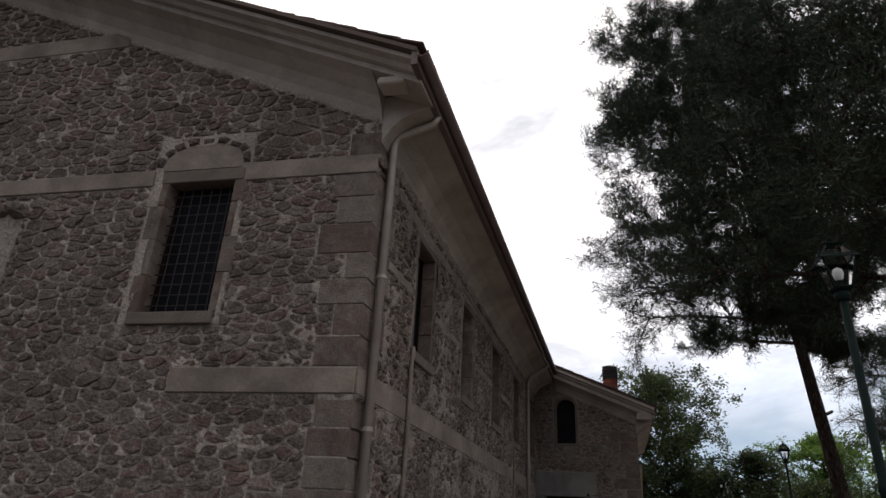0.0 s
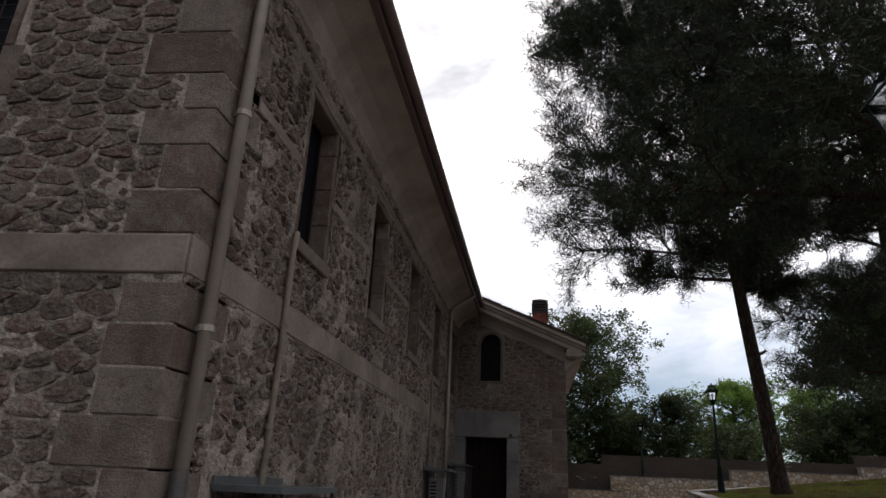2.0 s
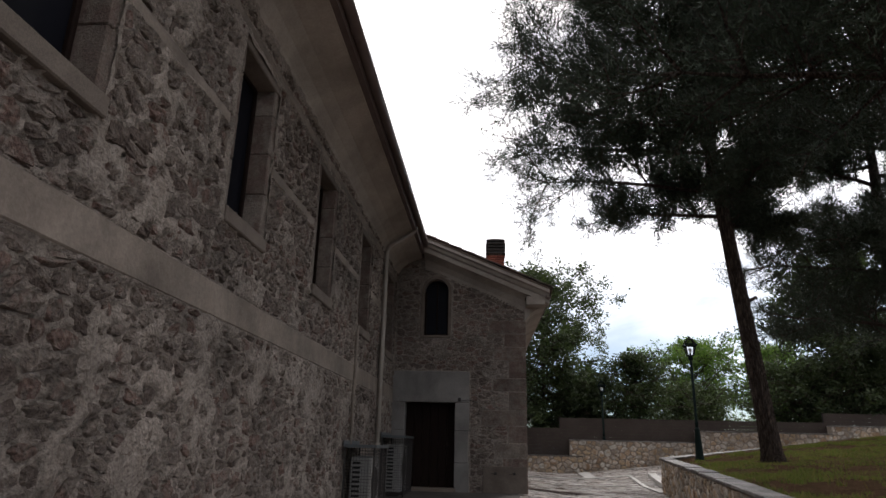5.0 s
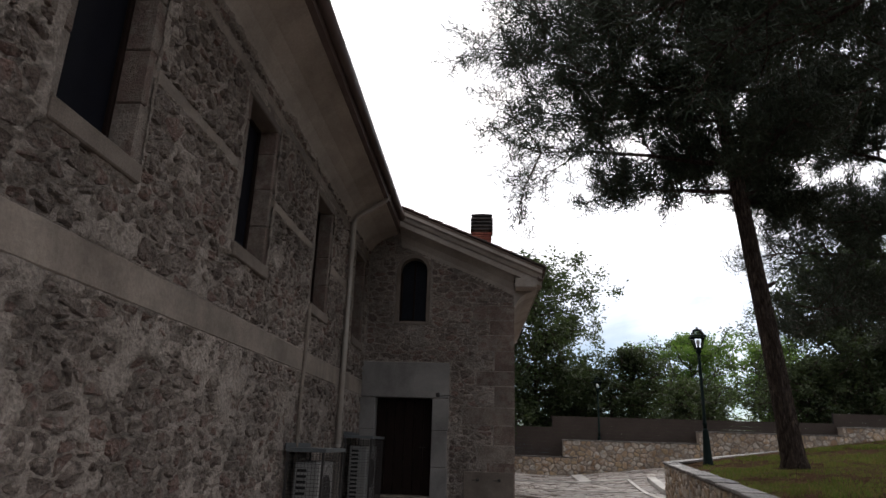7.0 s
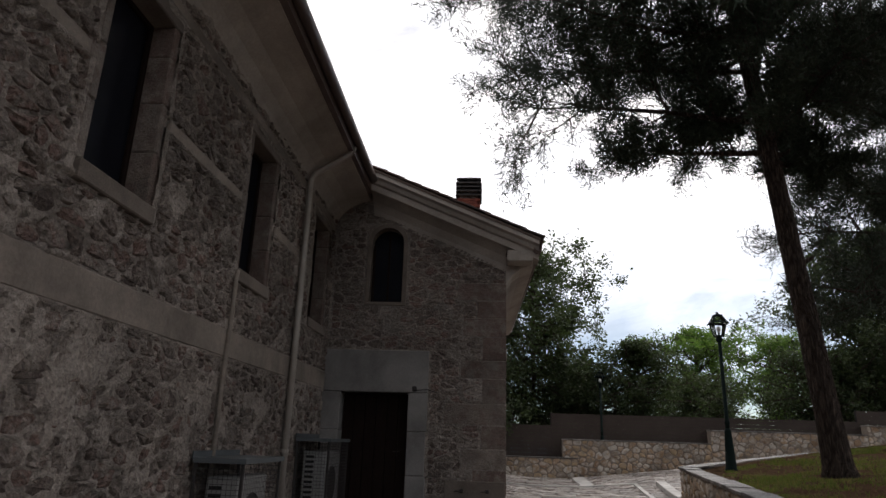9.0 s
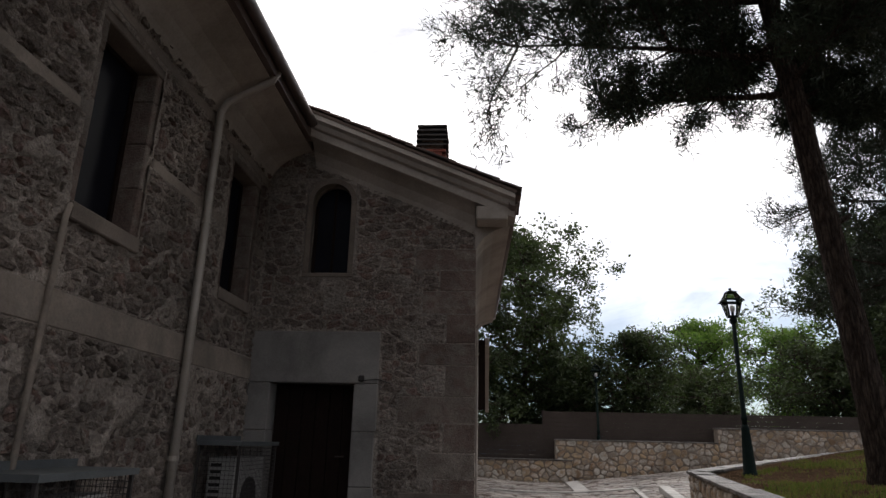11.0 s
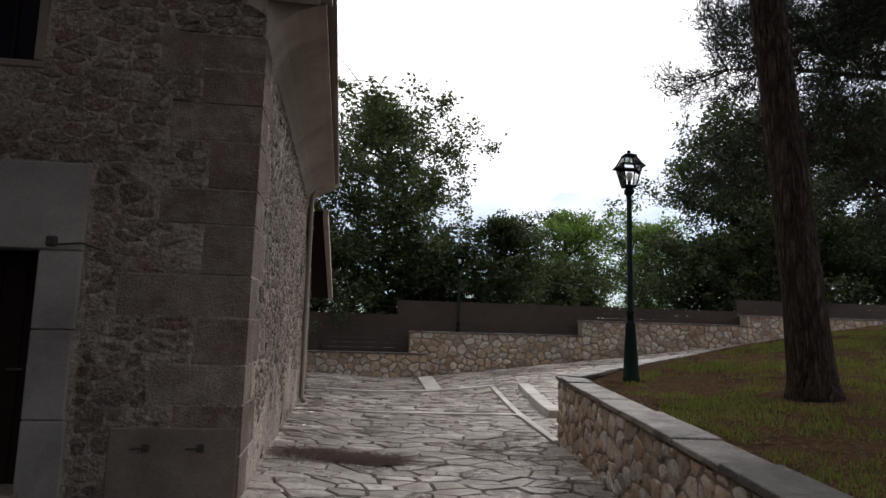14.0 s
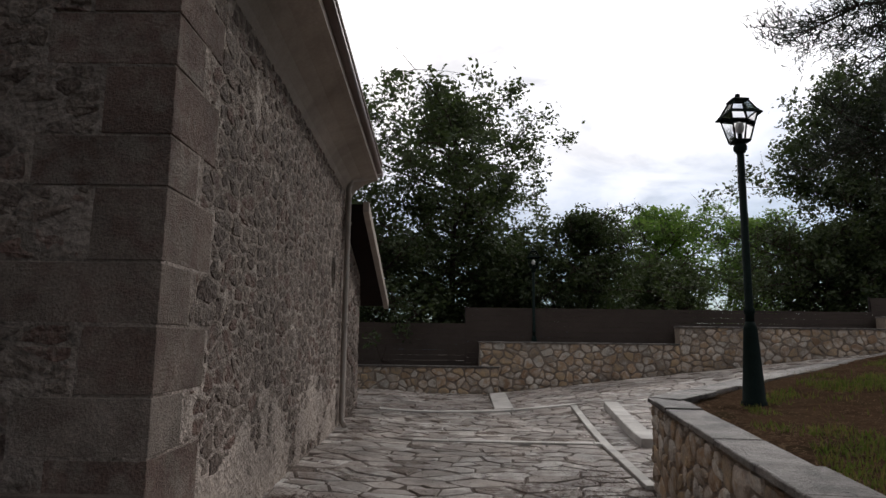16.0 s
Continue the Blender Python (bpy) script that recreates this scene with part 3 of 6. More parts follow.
def wall_with_holes(name, place, u0, u1, v0, v1, holes, thick, mat, parent):
    """A thick wall cut through by rectangular holes."""
    us = sorted({u0, u1, *[h[0] for h in holes], *[h[1] for h in holes]})
    vs = sorted({v0, v1, *[min(h[3], v1) for h in holes], *[h[2] for h in holes]})
    nu, nv = len(us), len(vs)

    def solid(i, j):
        if not (0 <= i < nu - 1 and 0 <= j < nv - 1):
            return False
        a, b = (us[i] + us[i + 1]) / 2, (vs[j] + vs[j + 1]) / 2
        return not any(h[0] < a < h[1] and h[2] < b < h[3] for h in holes)

    def at(i, j, k):
        return (k * nv + j) * nu + i

    pts = [place(u, v, w) for w in (-thick, 0) for v in vs for u in us]
    fs = []
    for j in range(nv - 1):
        for i in range(nu - 1):
            if not solid(i, j):
                continue
            fs += [(at(i, j, 1), at(i + 1, j, 1), at(i + 1, j + 1, 1), at(i, j + 1, 1)), (at(i, j, 0), at(i, j + 1, 0), at(i + 1, j + 1, 0), at(i + 1, j, 0))]
            for di, dj, p, q in ((-1, 0, (i, j), (i, j + 1)), (1, 0, (i + 1, j + 1), (i + 1, j)), (0, -1, (i + 1, j), (i, j)), (0, 1, (i, j + 1), (i + 1, j + 1))):
                if not solid(i + di, j + dj):
                    fs.append((at(*p, 0), at(*q, 0), at(*q, 1), at(*p, 1)))
    return part(name, Shape().add(pts, fs), mat, parent)


def plate(shape, place, u0, u1, v0, v1, w0, w1, c=0.012):
    """A chamfered slab laid on a wall."""
    b = Shape().box(u0, u1, v0, v1, w0, w1, c)
    shape.add([place(*p) for p in b.v], b.f)
    return shape


def block(name, place, u0, u1, v0, v1, w0, w1, mat, parent, label="", c=0.012):
    return part(name, plate(Shape(), place, u0, u1, v0, v1, w0, w1, c), mat, parent, label)


# front wall
FW = (2.10, 3.14, 4.00, 5.98)                      # the front window
f_holes = [(FW[0] - 0.08, FW[1] + 0.08, FW[2] - 0.08, FW[3] + 0.08)]
F_TOP = 7.6
front = wall_with_holes("wall_front", front_place, 0.0, 16.0, -0.6, F_TOP, f_holes, 0.7, M_MORTAR, church)
gable = Shape()
peak = 7.6
gp = [(0.0, F_TOP), (16.0, F_TOP), (peak + 0.3, 7.45 + ROOF * (peak + 0.3))]
gable.add([front_place(a, b, w) for w in (-0.7, 0) for a, b in gp], [(0, 1, 2), (5, 4, 3), (0, 3, 4, 1), (1, 4, 5, 2), (2, 5, 3, 0)])
part("wall_gable", gable, M_MORTAR, church)
B_U, B_L, B_T = (5.95, 6.22), (2.96, 3.27), (8.72, 9.05)
block("band", front_place, 3.42, 16.0, B_U[0], B_U[1], -0.02, 0.030, M_BAND, church)
block("band", front_place, -0.003, 1.96, B_U[0], B_U[1] + 0.02, -0.02, 0.030, M_BAND, church)
block("band", front_place, -0.003, 2.45, B_L[0], B_L[1], -0.02, 0.030, M_BAND, church)
block("band", front_place, 4.6, 16.0, B_T[0], B_T[1], -0.02, 0.030, M_BAND, church)

# side wall
SIDE_TOP = 6.9
WIN_Y = [8.93, 11.98, 15.03, 18.16, 21.28]
WIN_W, WIN_B, WIN_T = 0.91, 4.03, 5.86
s_holes = [(y - 0.08, y + WIN_W + 0.08, WIN_B - 0.08, WIN_T + 0.08) for y in WIN_Y]
side = wall_with_holes("wall_side", side_place, FY - 0.0, AY + 9.0, -0.6, SIDE_TOP, s_holes, 0.6, M_MORTAR, church)
block("band", side_place, FY + 0.003, AY, B_L[0], B_L[1], -0.02, 0.036, M_BAND, church)
for y0, y1 in zip([FY + 0.7] + [y + WIN_W + 0.18 for y in WIN_Y], [y - 0.18 for y in WIN_Y] + [AY - 0.02]):
    block("band", side_place, y0, y1, 4.82, 4.96, -0.02, 0.026, M_BAND, church)
block("band", side_place, FY + 0.9, AY, 6.02, 6.16, -0.02, 0.022, M_BAND, church)


def window(name, place, u0, u1, v0, v1, parent, jamb=0.11, lintel=0.2, sill=0.16, bars_u=5, bars_v=9, lintel_over=0.05):
    win = new(name)
    win.parent = parent
    tagged(win, "deep stone-framed window with dark panes behind an iron grille")
    block("lintel", place, u0 - jamb - lintel_over, u1 + jamb + lintel_over, v1, v1 + lintel, -0.239, 0.026, M_SURROUND, win)
    block("sill", place, u0 - jamb * 0.8, u1 + jamb * 0.9, v0 - sill, v0, -0.239, 0.07, M_SURROUND, win)
    for a in (u0 - jamb, u1):
        cuts = [v0, v0 + (v1 - v0) * 0.28, v0 + (v1 - v0) * 0.55, v0 + (v1 - v0) * 0.82, v1]
        for k in range(4):
            d = (0.0, 0.11, -0.03, 0.07)[k if a < u0 else 3 - k]
            block("jamb_stone", place, a - (d if a < u0 else 0), a + jamb + (d if a >= u1 else 0), cuts[k] + 0.002, cuts[k + 1] - 0.002, -0.239, 0.018 + 0.004 * (k % 2), M_QUOIN, win)
    block("pane", place, u0 - 0.079, u1 + 0.079, v0 - 0.079, v1 + 0.079, -0.26, -0.24, M_GLASS, win, c=0)
    fr = Shape()
    t = 0.05
    plate(fr, place, u0, u0 + t, v0, v1, -0.24, -0.2, 0.006)
    plate(fr, place, u1 - t, u1, v0, v1, -0.24, -0.2, 0.006)
    plate(fr, place, u0 + t, u1 - t, v0, v0 + t, -0.24, -0.2, 0.006)
    plate(fr, place, u0 + t, u1 - t, v1 - t, v1, -0.24, -0.2, 0.006)
    part("window_frame", fr, M_WOOD, win)
    if not bars_u:
        return win
    gr = Shape()
    for i in range(1, bars_u):
        u = u0 + (u1 - u0) * i / bars_u
        gr.tube([place(u, v0, -0.14), place(u, v1, -0.14)], 0.009, 6)
    for j in range(1, bars_v):
        v = v0 + (v1 - v0) * j / bars_v
        gr.tube([place(u0, v, -0.14), place(u1, v, -0.14)], 0.009, 6)
    part("grille", gr, M_IRON, win)
    return win


window("window", front_place, FW[0], FW[1], FW[2], FW[3], church, jamb=0.12, lintel=0.2, sill=0.17, bars_u=7, bars_v=13, lintel_over=0.02)
for y in WIN_Y:
    window("window", side_place, y, y + WIN_W, WIN_B, WIN_T, church, bars_u=0)

# relieving arch over the front window: a plaster tympanum under a hood of rough stones
ARCH_U, ARCH_V, ARCH_R, ARCH_H = 2.66, 6.19, 0.64, 0.42
tym = Shape()
arc = [(ARCH_U + ARCH_R * math.cos(math.pi * k / 10), ARCH_V + ARCH_H * math.sin(math.pi * k / 10) ** 0.6) for k in range(11)]
tym.add([front_place(a, b, w) for w in (-0.05, 0.02) for a, b in arc], [tuple(range(11)), tuple(range(21, 10, -1))] + [(i, i + 11, i + 12, i + 1) for i in range(10)] + [(10, 21, 11, 0)])
part("tympanum", tym, M_BAND, church)
rng = random.Random(5)
for k in range(9):
    a0, a1 = math.pi * (k + 0.06) / 9, math.pi * (k + 0.94) / 9
    r = rng.uniform(0.10, 0.15)
    poly = [(ARCH_U + (ARCH_R + e) * math.cos(a), ARCH_V + (ARCH_H + e) * math.sin(a) ** 0.6) for e, a in ((0.01, a0), (r, a0), (r, a1), (0.01, a1))]
    vs, fs = stone(poly, 0.006, 0.085, rng, 0, uneven=0.2)
    raw("arch_stone", [front_place(*p) for p in vs], fs, M_RUBBLE, church)
# weathered hood of the middle doorway, only its end in view
hood = Shape()
for k in range(7):
    r = random.Random(40 + k)
    vs, fs = stone([(5.42 + 0.34 * k, 5.5 + 0.04 * k), (5.77 + 0.34 * k, 5.54 + 0.04 * k), (5.77 + 0.34 * k, 5.84 + 0.04 * k), (5.42 + 0.34 * k, 5.76 + 0.04 * k)], 0.01, 0.24, r, 1)
    raw("hood_stone", [front_place(*p) for p in vs], fs, M_RUBBLE, church)

# eaves: plastered cove, moulding, gutter, roof
COVE = [(0.0, -0.62), (0.05, -0.50), (0.14, -0.36), (0.28, -0.23), (0.46, -0.14), (0.62, -0.08), (0.62, 0.16), (0.0, 0.16)]
EO = 0.775            # eave overhang of the long side


def cove_row_side(y):
    return lambda p: (XW + p[0] * EO / 0.72, y, eave_z(y) + p[1])


part("cove", Shape().sweep(COVE, [cove_row_side(y) for y in (FY + 0.0, 12.0, 17.0, AY + 0.3)]), M_COVE, church, smooth=False)
FASCIA = [(0.62, -0.06), (0.70, -0.06), (0.70, 0.18), (0.62, 0.18)]
part("fascia", Shape().sweep(FASCIA, [cove_row_side(y) for y in (FY - 0.84, AY - 0.35)]), M_GUTTER, church)


def gutter_profile(r, n=8, t=0.012):
    outer = [(r * math.cos(math.pi + math.pi * k / n), r * math.sin(math.pi + math.pi * k / n)) for k in range(n + 1)]
    inner = [((r - t) * math.cos(2 * math.pi - math.pi * k / n), (r - t) * math.sin(2 * math.pi - math.pi * k / n)) for k in range(n + 1)]
    return outer + inner


GP = gutter_profile(0.085)
part("gutter", Shape().sweep(GP, [(lambda p, y=y: (XW + 0.755 + 0.06 + p[0], y, eave_z(y) + 0.12 + p[1])) for y in (FY - 0.86, AY - 0.62)]), M_GUTTER, church, "brown painted half-round gutter", smooth=True)

# raking cornice of the front
def rake_place(s, d, h):
    """s metres of plan from the corner along the front, d out of the wall, h above the raking line."""
    return front_place(s, 7.04 + ROOF * (s + 0.72) - 0.05 + h, d)


RAKE_COVE = [(0.0, -0.54), (0.06, -0.40), (0.18, -0.25), (0.36, -0.13), (0.50, -0.08), (0.50, 0.0), (0.0, 0.0)]
RAKE = [(0.02, -0.07), (0.52, -0.075), (0.52, 0.02), (0.60, 0.02), (0.64, 0.08), (0.74, 0.10), (0.74, 0.17), (0.02, 0.17)]
part("gable_cove", Shape().sweep(RAKE_COVE, [(lambda p, s=s: rake_place(s, p[0] * 1.1, p[1])) for s in (0.0, 3.0, peak)]), M_COVE, church)
part("raking_cornice", Shape().sweep(RAKE, [(lambda p, s=s: rake_place(s, p[0] * 1.1, p[1])) for s in (-0.72, 3.0, peak)]), M_COVE, church)
part("raking_cornice", Shape().sweep(RAKE, [(lambda p, s=s: rake_place(2 * peak - s, p[0] * 1.1, p[1] + ROOF * 2 * (s - peak))) for s in (peak, 16.0)]), M_COVE, church)
# boxed return at the corner
ret = Shape()
plate(ret, front_place, -0.48, -0.10, 6.98, 7.10, 0.28, 0.57, 0.02)
part("eave_return", ret, M_COVE, church)


def roof_slab(name, p, parent, t=0.07):
    """A sloping slab from four corners."""
    a = [Vector(q) for q in p]
    return part(name, Shape().add(a + [q + Vector((0, 0, t)) for q in a], [(3, 2, 1, 0), (4, 5, 6, 7), (0, 1, 5, 4), (1, 2, 6, 5), (2, 3, 7, 6), (3, 0, 4, 7)]), M_ROOF, parent)


RX, RZ = XW + 0.74, 7.17
RIDGE = XW - peak
RIDGE_Z = RZ + ROOF * (RX - RIDGE)
Y0 = FY - 0.86
roof_slab("roof", [(RX, Y0, RZ), (RX, 33.0, RZ - 0.4), (RIDGE, 33.0, RIDGE_Z - 0.4), (RIDGE, Y0 - FS * peak, RIDGE_Z)], church)
roof_slab("roof", [(RIDGE, Y0 - FS * peak, RIDGE_Z), (RIDGE, 33.0, RIDGE_Z - 0.4), (RIDGE - 9.0, 33.0, RZ - 0.3), (RIDGE - 9.0, Y0 - FS * 16, RZ)], church)


def tiles(parent, origin, down, along, courses, columns, size=0.36, wide=0.3, seed=1):
    """Courses of thin slightly lifted roof slabs from the eave upwards."""
    r = random.Random(seed)
    d, a = Vector(down).normalized(), Vector(along).normalized()
    n = a.cross(d).normalized()
    if n.z < 0:
        n = -n
    base = Shape().box(-wide * 0.48, wide * 0.48, -0.05, size + 0.06, 0, 0.035, 0.008).mesh("tile", M_TILE)
    for i in range(courses):
        for j in range(columns):
            ob = new("tile", base)
            x, y, z = a, -d, n
            rot_m = Matrix((x, y, z)).transposed().to_4x4()
            p = Vector(origin) - d * (size * i) + a * (wide * (j + 0.5)) + n * (0.012 + 0.004 * (j % 2) + r.uniform(0, 0.008))
            ob.matrix_basis = Matrix.Translation(p) @ rot_m @ pose(0, 0, 0, -3.2 + r.uniform(-1, 1), r.uniform(-1.5, 1.5), r.uniform(-1.5, 1.5))
            ob.parent = parent


tiles(church, (RX + 0.03, Y0 - 0.03, RZ + 0.085), (1, 0, -ROOF), (-0.0, 1, -0.016), 24, 3, seed=2)

# drainpipes and conduits on the long wall
def pipe(name, points, r, mat, label, straps=()):
    top = empty(name, *points[-1])
    tagged(top, label, "pipe")
    base = Vector(points[-1])
    part("pipe_run", Shape().tube([Vector(p) - base for p in points], r, 10), mat, top, smooth=True)
    for z in straps:
        near = min(points, key=lambda p: abs(p[2] - z))
        s = Shape().tube([Vector((near[0], near[1], z - 0.025)) - base, Vector((near[0], near[1], z + 0.025)) - base], r * 1.25, 10)
        s.box(-r * 1.5 - 0.03, 0, -0.012, 0.012, z - base.z - 0.015, z - base.z + 0.015)
        part("strap", s, mat, top)
    return top


PX = XW + 0.10
corner_pipe = pipe("drainpipe", [(XW + 0.72, 7.26, 7.0), (XW + 0.66, 7.26, 6.86), (PX + 0.06, 7.22, 6.68), (PX, 7.22, 6.55), (PX, 7.22, 1.55)], 0.055, M_PIPE, "beige metal drainpipe strapped beside the church corner", (4.52, 2.6))
part("cast_length", Shape().tube([(0, 0, 0.01), (0, 0, -1.25)], 0.064, 10), M_PIPE_DARK, corner_pipe, "dark cast lower length", smooth=True)
pipe("cable_conduit", [(PX - 0.09, 8.86, 4.03), (PX - 0.03, 8.80, 4.02), (PX - 0.02, 8.77, 3.94), (PX - 0.03, 8.76, 3.8), (PX - 0.03, 8.77, 2.6), (PX - 0.035, 8.74, 1.6), (PX - 0.03, 8.74, 0.40)], 0.033, M_BAND, "plaster-coloured conduit running down the church wall", (3.0, 2.0))
pipe("cable_conduit", [(PX - 0.08, 18.12, 4.0), (PX - 0.04, 18.05, 3.98), (PX - 0.04, 18.03, 3.88), (PX - 0.04, 18.0, 2.6), (PX - 0.04, 18.0, 0.80)], 0.026, M_BAND, "thin conduit running down the church wall from a sill", (2.7,))
pipe("drainpipe", [(XW + 0.76, 20.6, 6.84), (XW + 0.70, 20.58, 6.70), (PX + 0.08, 20.48, 6.32), (PX, 20.48, 6.18), (PX, 20.48, 4.0), (PX, 20.46, 0.84)], 0.05, M_PIPE, "beige metal drainpipe strapped to the long church wall", (4.67, 1.9))

# ---- the annexe ----
annex = empty("annex", 0, 0, 0)
tagged(annex, "low stone annexe with arched window, dark doorway and sloping plaster eaves", "building")
A_ROOF = 0.432
A_E = 1.34             # outer eave


def annex_top(x):
    """The underside of the raking cornice."""
    return 5.62 + A_ROOF * (1.25 - x) - 0.12


DOOR = (-2.30, -1.045, 0.92, 2.93)
AWIN = (-1.90, -1.25, 4.62, 5.72)
s = wall_with_holes("wall_south", annex_s_place, XW + 0.004, AX, -0.3, 5.25, [(DOOR[0] - 0.08, DOOR[1] + 0.08, DOOR[2] - 0.05, DOOR[3] + 0.08), (AWIN[0], AWIN[1], AWIN[2], 5.26)], 0.55, M_MORTAR, annex)
upper = Shape()
ring = []
R = (AWIN[1] - AWIN[0]) / 2
CX = (AWIN[0] + AWIN[1]) / 2
SPR = 5.80
for k in range(13):
    a = math.pi * k / 12
    ring.append((CX + R * math.cos(a), SPR + R * math.sin(a)))
outline = [(AX, 5.25), (AX, annex_top(AX) + 0.1), (XW + 0.004, annex_top(XW) + 0.1), (XW + 0.004, 5.25), (AWIN[0], 5.25)] + ring[::-1] + [(AWIN[1], 5.25)]
n = len(outline)
upper.add([annex_s_place(a, b, w) for w in (-0.55, 0) for a, b in outline], [tuple(range(n)), tuple(range(2 * n - 1, n - 1, -1))] + [(i, i + n, (i + 1) % n + n, (i + 1) % n) for i in range(n)])
part("wall_upper", upper, M_MORTAR, annex)
aw = new("window")
aw.parent = annex
tagged(aw, "round-arched window with dark panes")
block("pane", annex_s_place, AWIN[0], AWIN[1], AWIN[2], SPR + R, -0.26, -0.24, M_GLASS, aw, c=0)
block("sill", annex_s_place, AWIN[0] - 0.08, AWIN[1] + 0.08, AWIN[2] - 0.07, AWIN[2], -0.2, 0.03, M_SURROUND, aw)
fr = Shape()
plate(fr, annex_s_place, AWIN[0], AWIN[0] + 0.05, AWIN[2], SPR, -0.24, -0.19, 0.006)
plate(fr, annex_s_place, AWIN[1] - 0.05, AWIN[1], AWIN[2], SPR, -0.24, -0.19, 0.006)
plate(fr, annex_s_place, CX - 0.02, CX + 0.02, AWIN[2], SPR + R - 0.03, -0.24, -0.2, 0.006)
plate(fr, annex_s_place, AWIN[0] + 0.05, AWIN[1] - 0.05, AWIN[2], AWIN[2] + 0.06, -0.24, -0.19, 0.006)
part("window_frame", fr, M_WOOD, aw)
edge = Shape()
for k in range(12):
    a0, a1 = math.pi * k / 12, math.pi * (k + 1) / 12
    q = [(CX + (R + e) * math.cos(a), SPR + (R + e) * math.sin(a)) for a, e in ((a0, -0.012), (a0, 0.07), (a1, 0.07), (a1, -0.012))]
    edge.add([annex_s_place(a, b, w) for w in (-0.1, 0.035) for a, b in q], [(0, 1, 2, 3), (7, 6, 5, 4), (0, 4, 5, 1), (1, 5, 6, 2), (2, 6, 7, 3), (3, 7, 4, 0)])
plate(edge, annex_s_place, AWIN[0] - 0.07, AWIN[0] + 0.012, AWIN[2], SPR, -0.1, 0.035, 0.006)
plate(edge, annex_s_place, AWIN[1] - 0.012, AWIN[1] + 0.07, AWIN[2], SPR, -0.1, 0.035, 0.006)
part("arch_moulding", edge, M_SURROUND, aw)

dw = new("door")
dw.parent = annex
tagged(dw, "dark red-brown wooden door in a grey stone surround")
block("lintel", annex_s_place, -2.652, -0.69, 2.935, 3.70, -0.2, 0.05, M_DOORSTONE, dw, "large grey stone lintel")
for k, (b0, b1) in enumerate(((0.80, 1.5), (1.504, 2.25), (2.254, 2.93))):
    block("jamb", annex_s_place, -1.045, -0.69 - 0.02 * (k % 2), b0, b1, -0.3, 0.045, M_DOORSTONE, dw)
    block("jamb", annex_s_place, -2.64, -2.30, b0, b1, -0.3, 0.045, M_DOORSTONE, dw)
block("threshold", annex_s_place, -2.34, -1.0, 0.78, 0.92, -0.3, 0.12, M_SURROUND, dw)
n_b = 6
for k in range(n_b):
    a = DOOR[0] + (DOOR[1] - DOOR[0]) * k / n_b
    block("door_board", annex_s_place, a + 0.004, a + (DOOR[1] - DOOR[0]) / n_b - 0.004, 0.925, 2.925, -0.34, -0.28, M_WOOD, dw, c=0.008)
part("door_handle", Shape().tube([annex_s_place(-1.2, 1.9, -0.28), annex_s_place(-1.2, 1.9, -0.22), annex_s_place(-1.32, 1.9, -0.22)], 0.012, 8), M_IRON, dw, "iron door handle")
lamp_b = Shape()
plate(lamp_b, annex_s_place, -0.97, -0.89, 2.96, 3.05, 0.05, 0.11, 0.012)
part("junction_box", lamp_b, M_IRON, dw)
part("cable", Shape().tube([annex_s_place(-0.89, 2.98, 0.07), annex_s_place(-0.7, 3.0, 0.06), annex_s_place(-0.5, 2.94, 0.05)], 0.008, 6), M_IRON, dw)

east = wall_with_holes("wall_east", annex_e_place, AY + 0.552, 30.55, -0.3, 5.55, [(29.12, 29.4, 3.16, 3.66)], 0.5, M_MORTAR, annex)
# shallow black plate that paints in the shaded depth of the slit
block("slit_back", annex_e_place, 29.12, 29.4, 3.16, 3.66, -0.08, -0.05, M_BLACK, annex, c=0)
part("wall_north", Shape().box(XW, east_x(30.5) - 0.5, 30.2, 30.55, -0.3, 6.4), M_MORTAR, annex)

# rendered patch and anchor bolts low on the annexe corner
block("render_patch", annex_s_place, -0.35, AX - 0.01, 0.70, 1.45, -0.02, 0.028, M_SURROUND, annex, "smooth rendered patch at the wall foot")
for a in (-0.04, 0.41):
    part("anchor", plate(Shape(), annex_s_place, a - 0.03, a + 0.03, 1.26, 1.32, 0.02, 0.06, 0.008).tube([annex_s_place(a - 0.12, 1.28, 0.05), annex_s_place(a, 1.29, 0.055)], 0.008, 6), M_IRON, annex)
# annexe eaves
A_COVE = [(0.0, -0.52), (0.05, -0.42), (0.14, -0.30), (0.28, -0.20), (0.46, -0.13), (0.54, -0.11), (0.54, 0.04), (0.0, 0.04)]
AY0, AY1 = 22.08, 31.1
part("cove", Shape().sweep(A_COVE, [(lambda p, y=y: (east_x(y) + p[0], y, 5.50 + p[1])) for y in (AY - 0.02, 26.0, AY1)]), M_COVE, annex)
part("gutter", Shape().sweep(gutter_profile(0.075), [(lambda p, y=y: (A_E - 0.06 + p[0] - 0.024 * (y - AY), y, 5.55 + p[1])) for y in (AY0, AY1 + 0.1)]), M_GUTTER, annex, "brown painted half-round gutter", smooth=True)
A_RAKE_COVE = [(0.0, -0.50), (0.05, -0.38), (0.16, -0.25), (0.32, -0.16), (0.42, -0.13), (0.42, 0.0), (0.0, 0.0)]
A_RAKE = [(0.02, -0.12), (0.44, -0.125), (0.44, 0.0), (0.50, 0.02), (0.54, 0.09), (0.62, 0.12), (0.62, 0.20), (0.02, 0.20)]


def annex_rake(x):
    return lambda p: (x, AY - p[0] * 1.04, annex_top(x) + 0.02 + p[1])


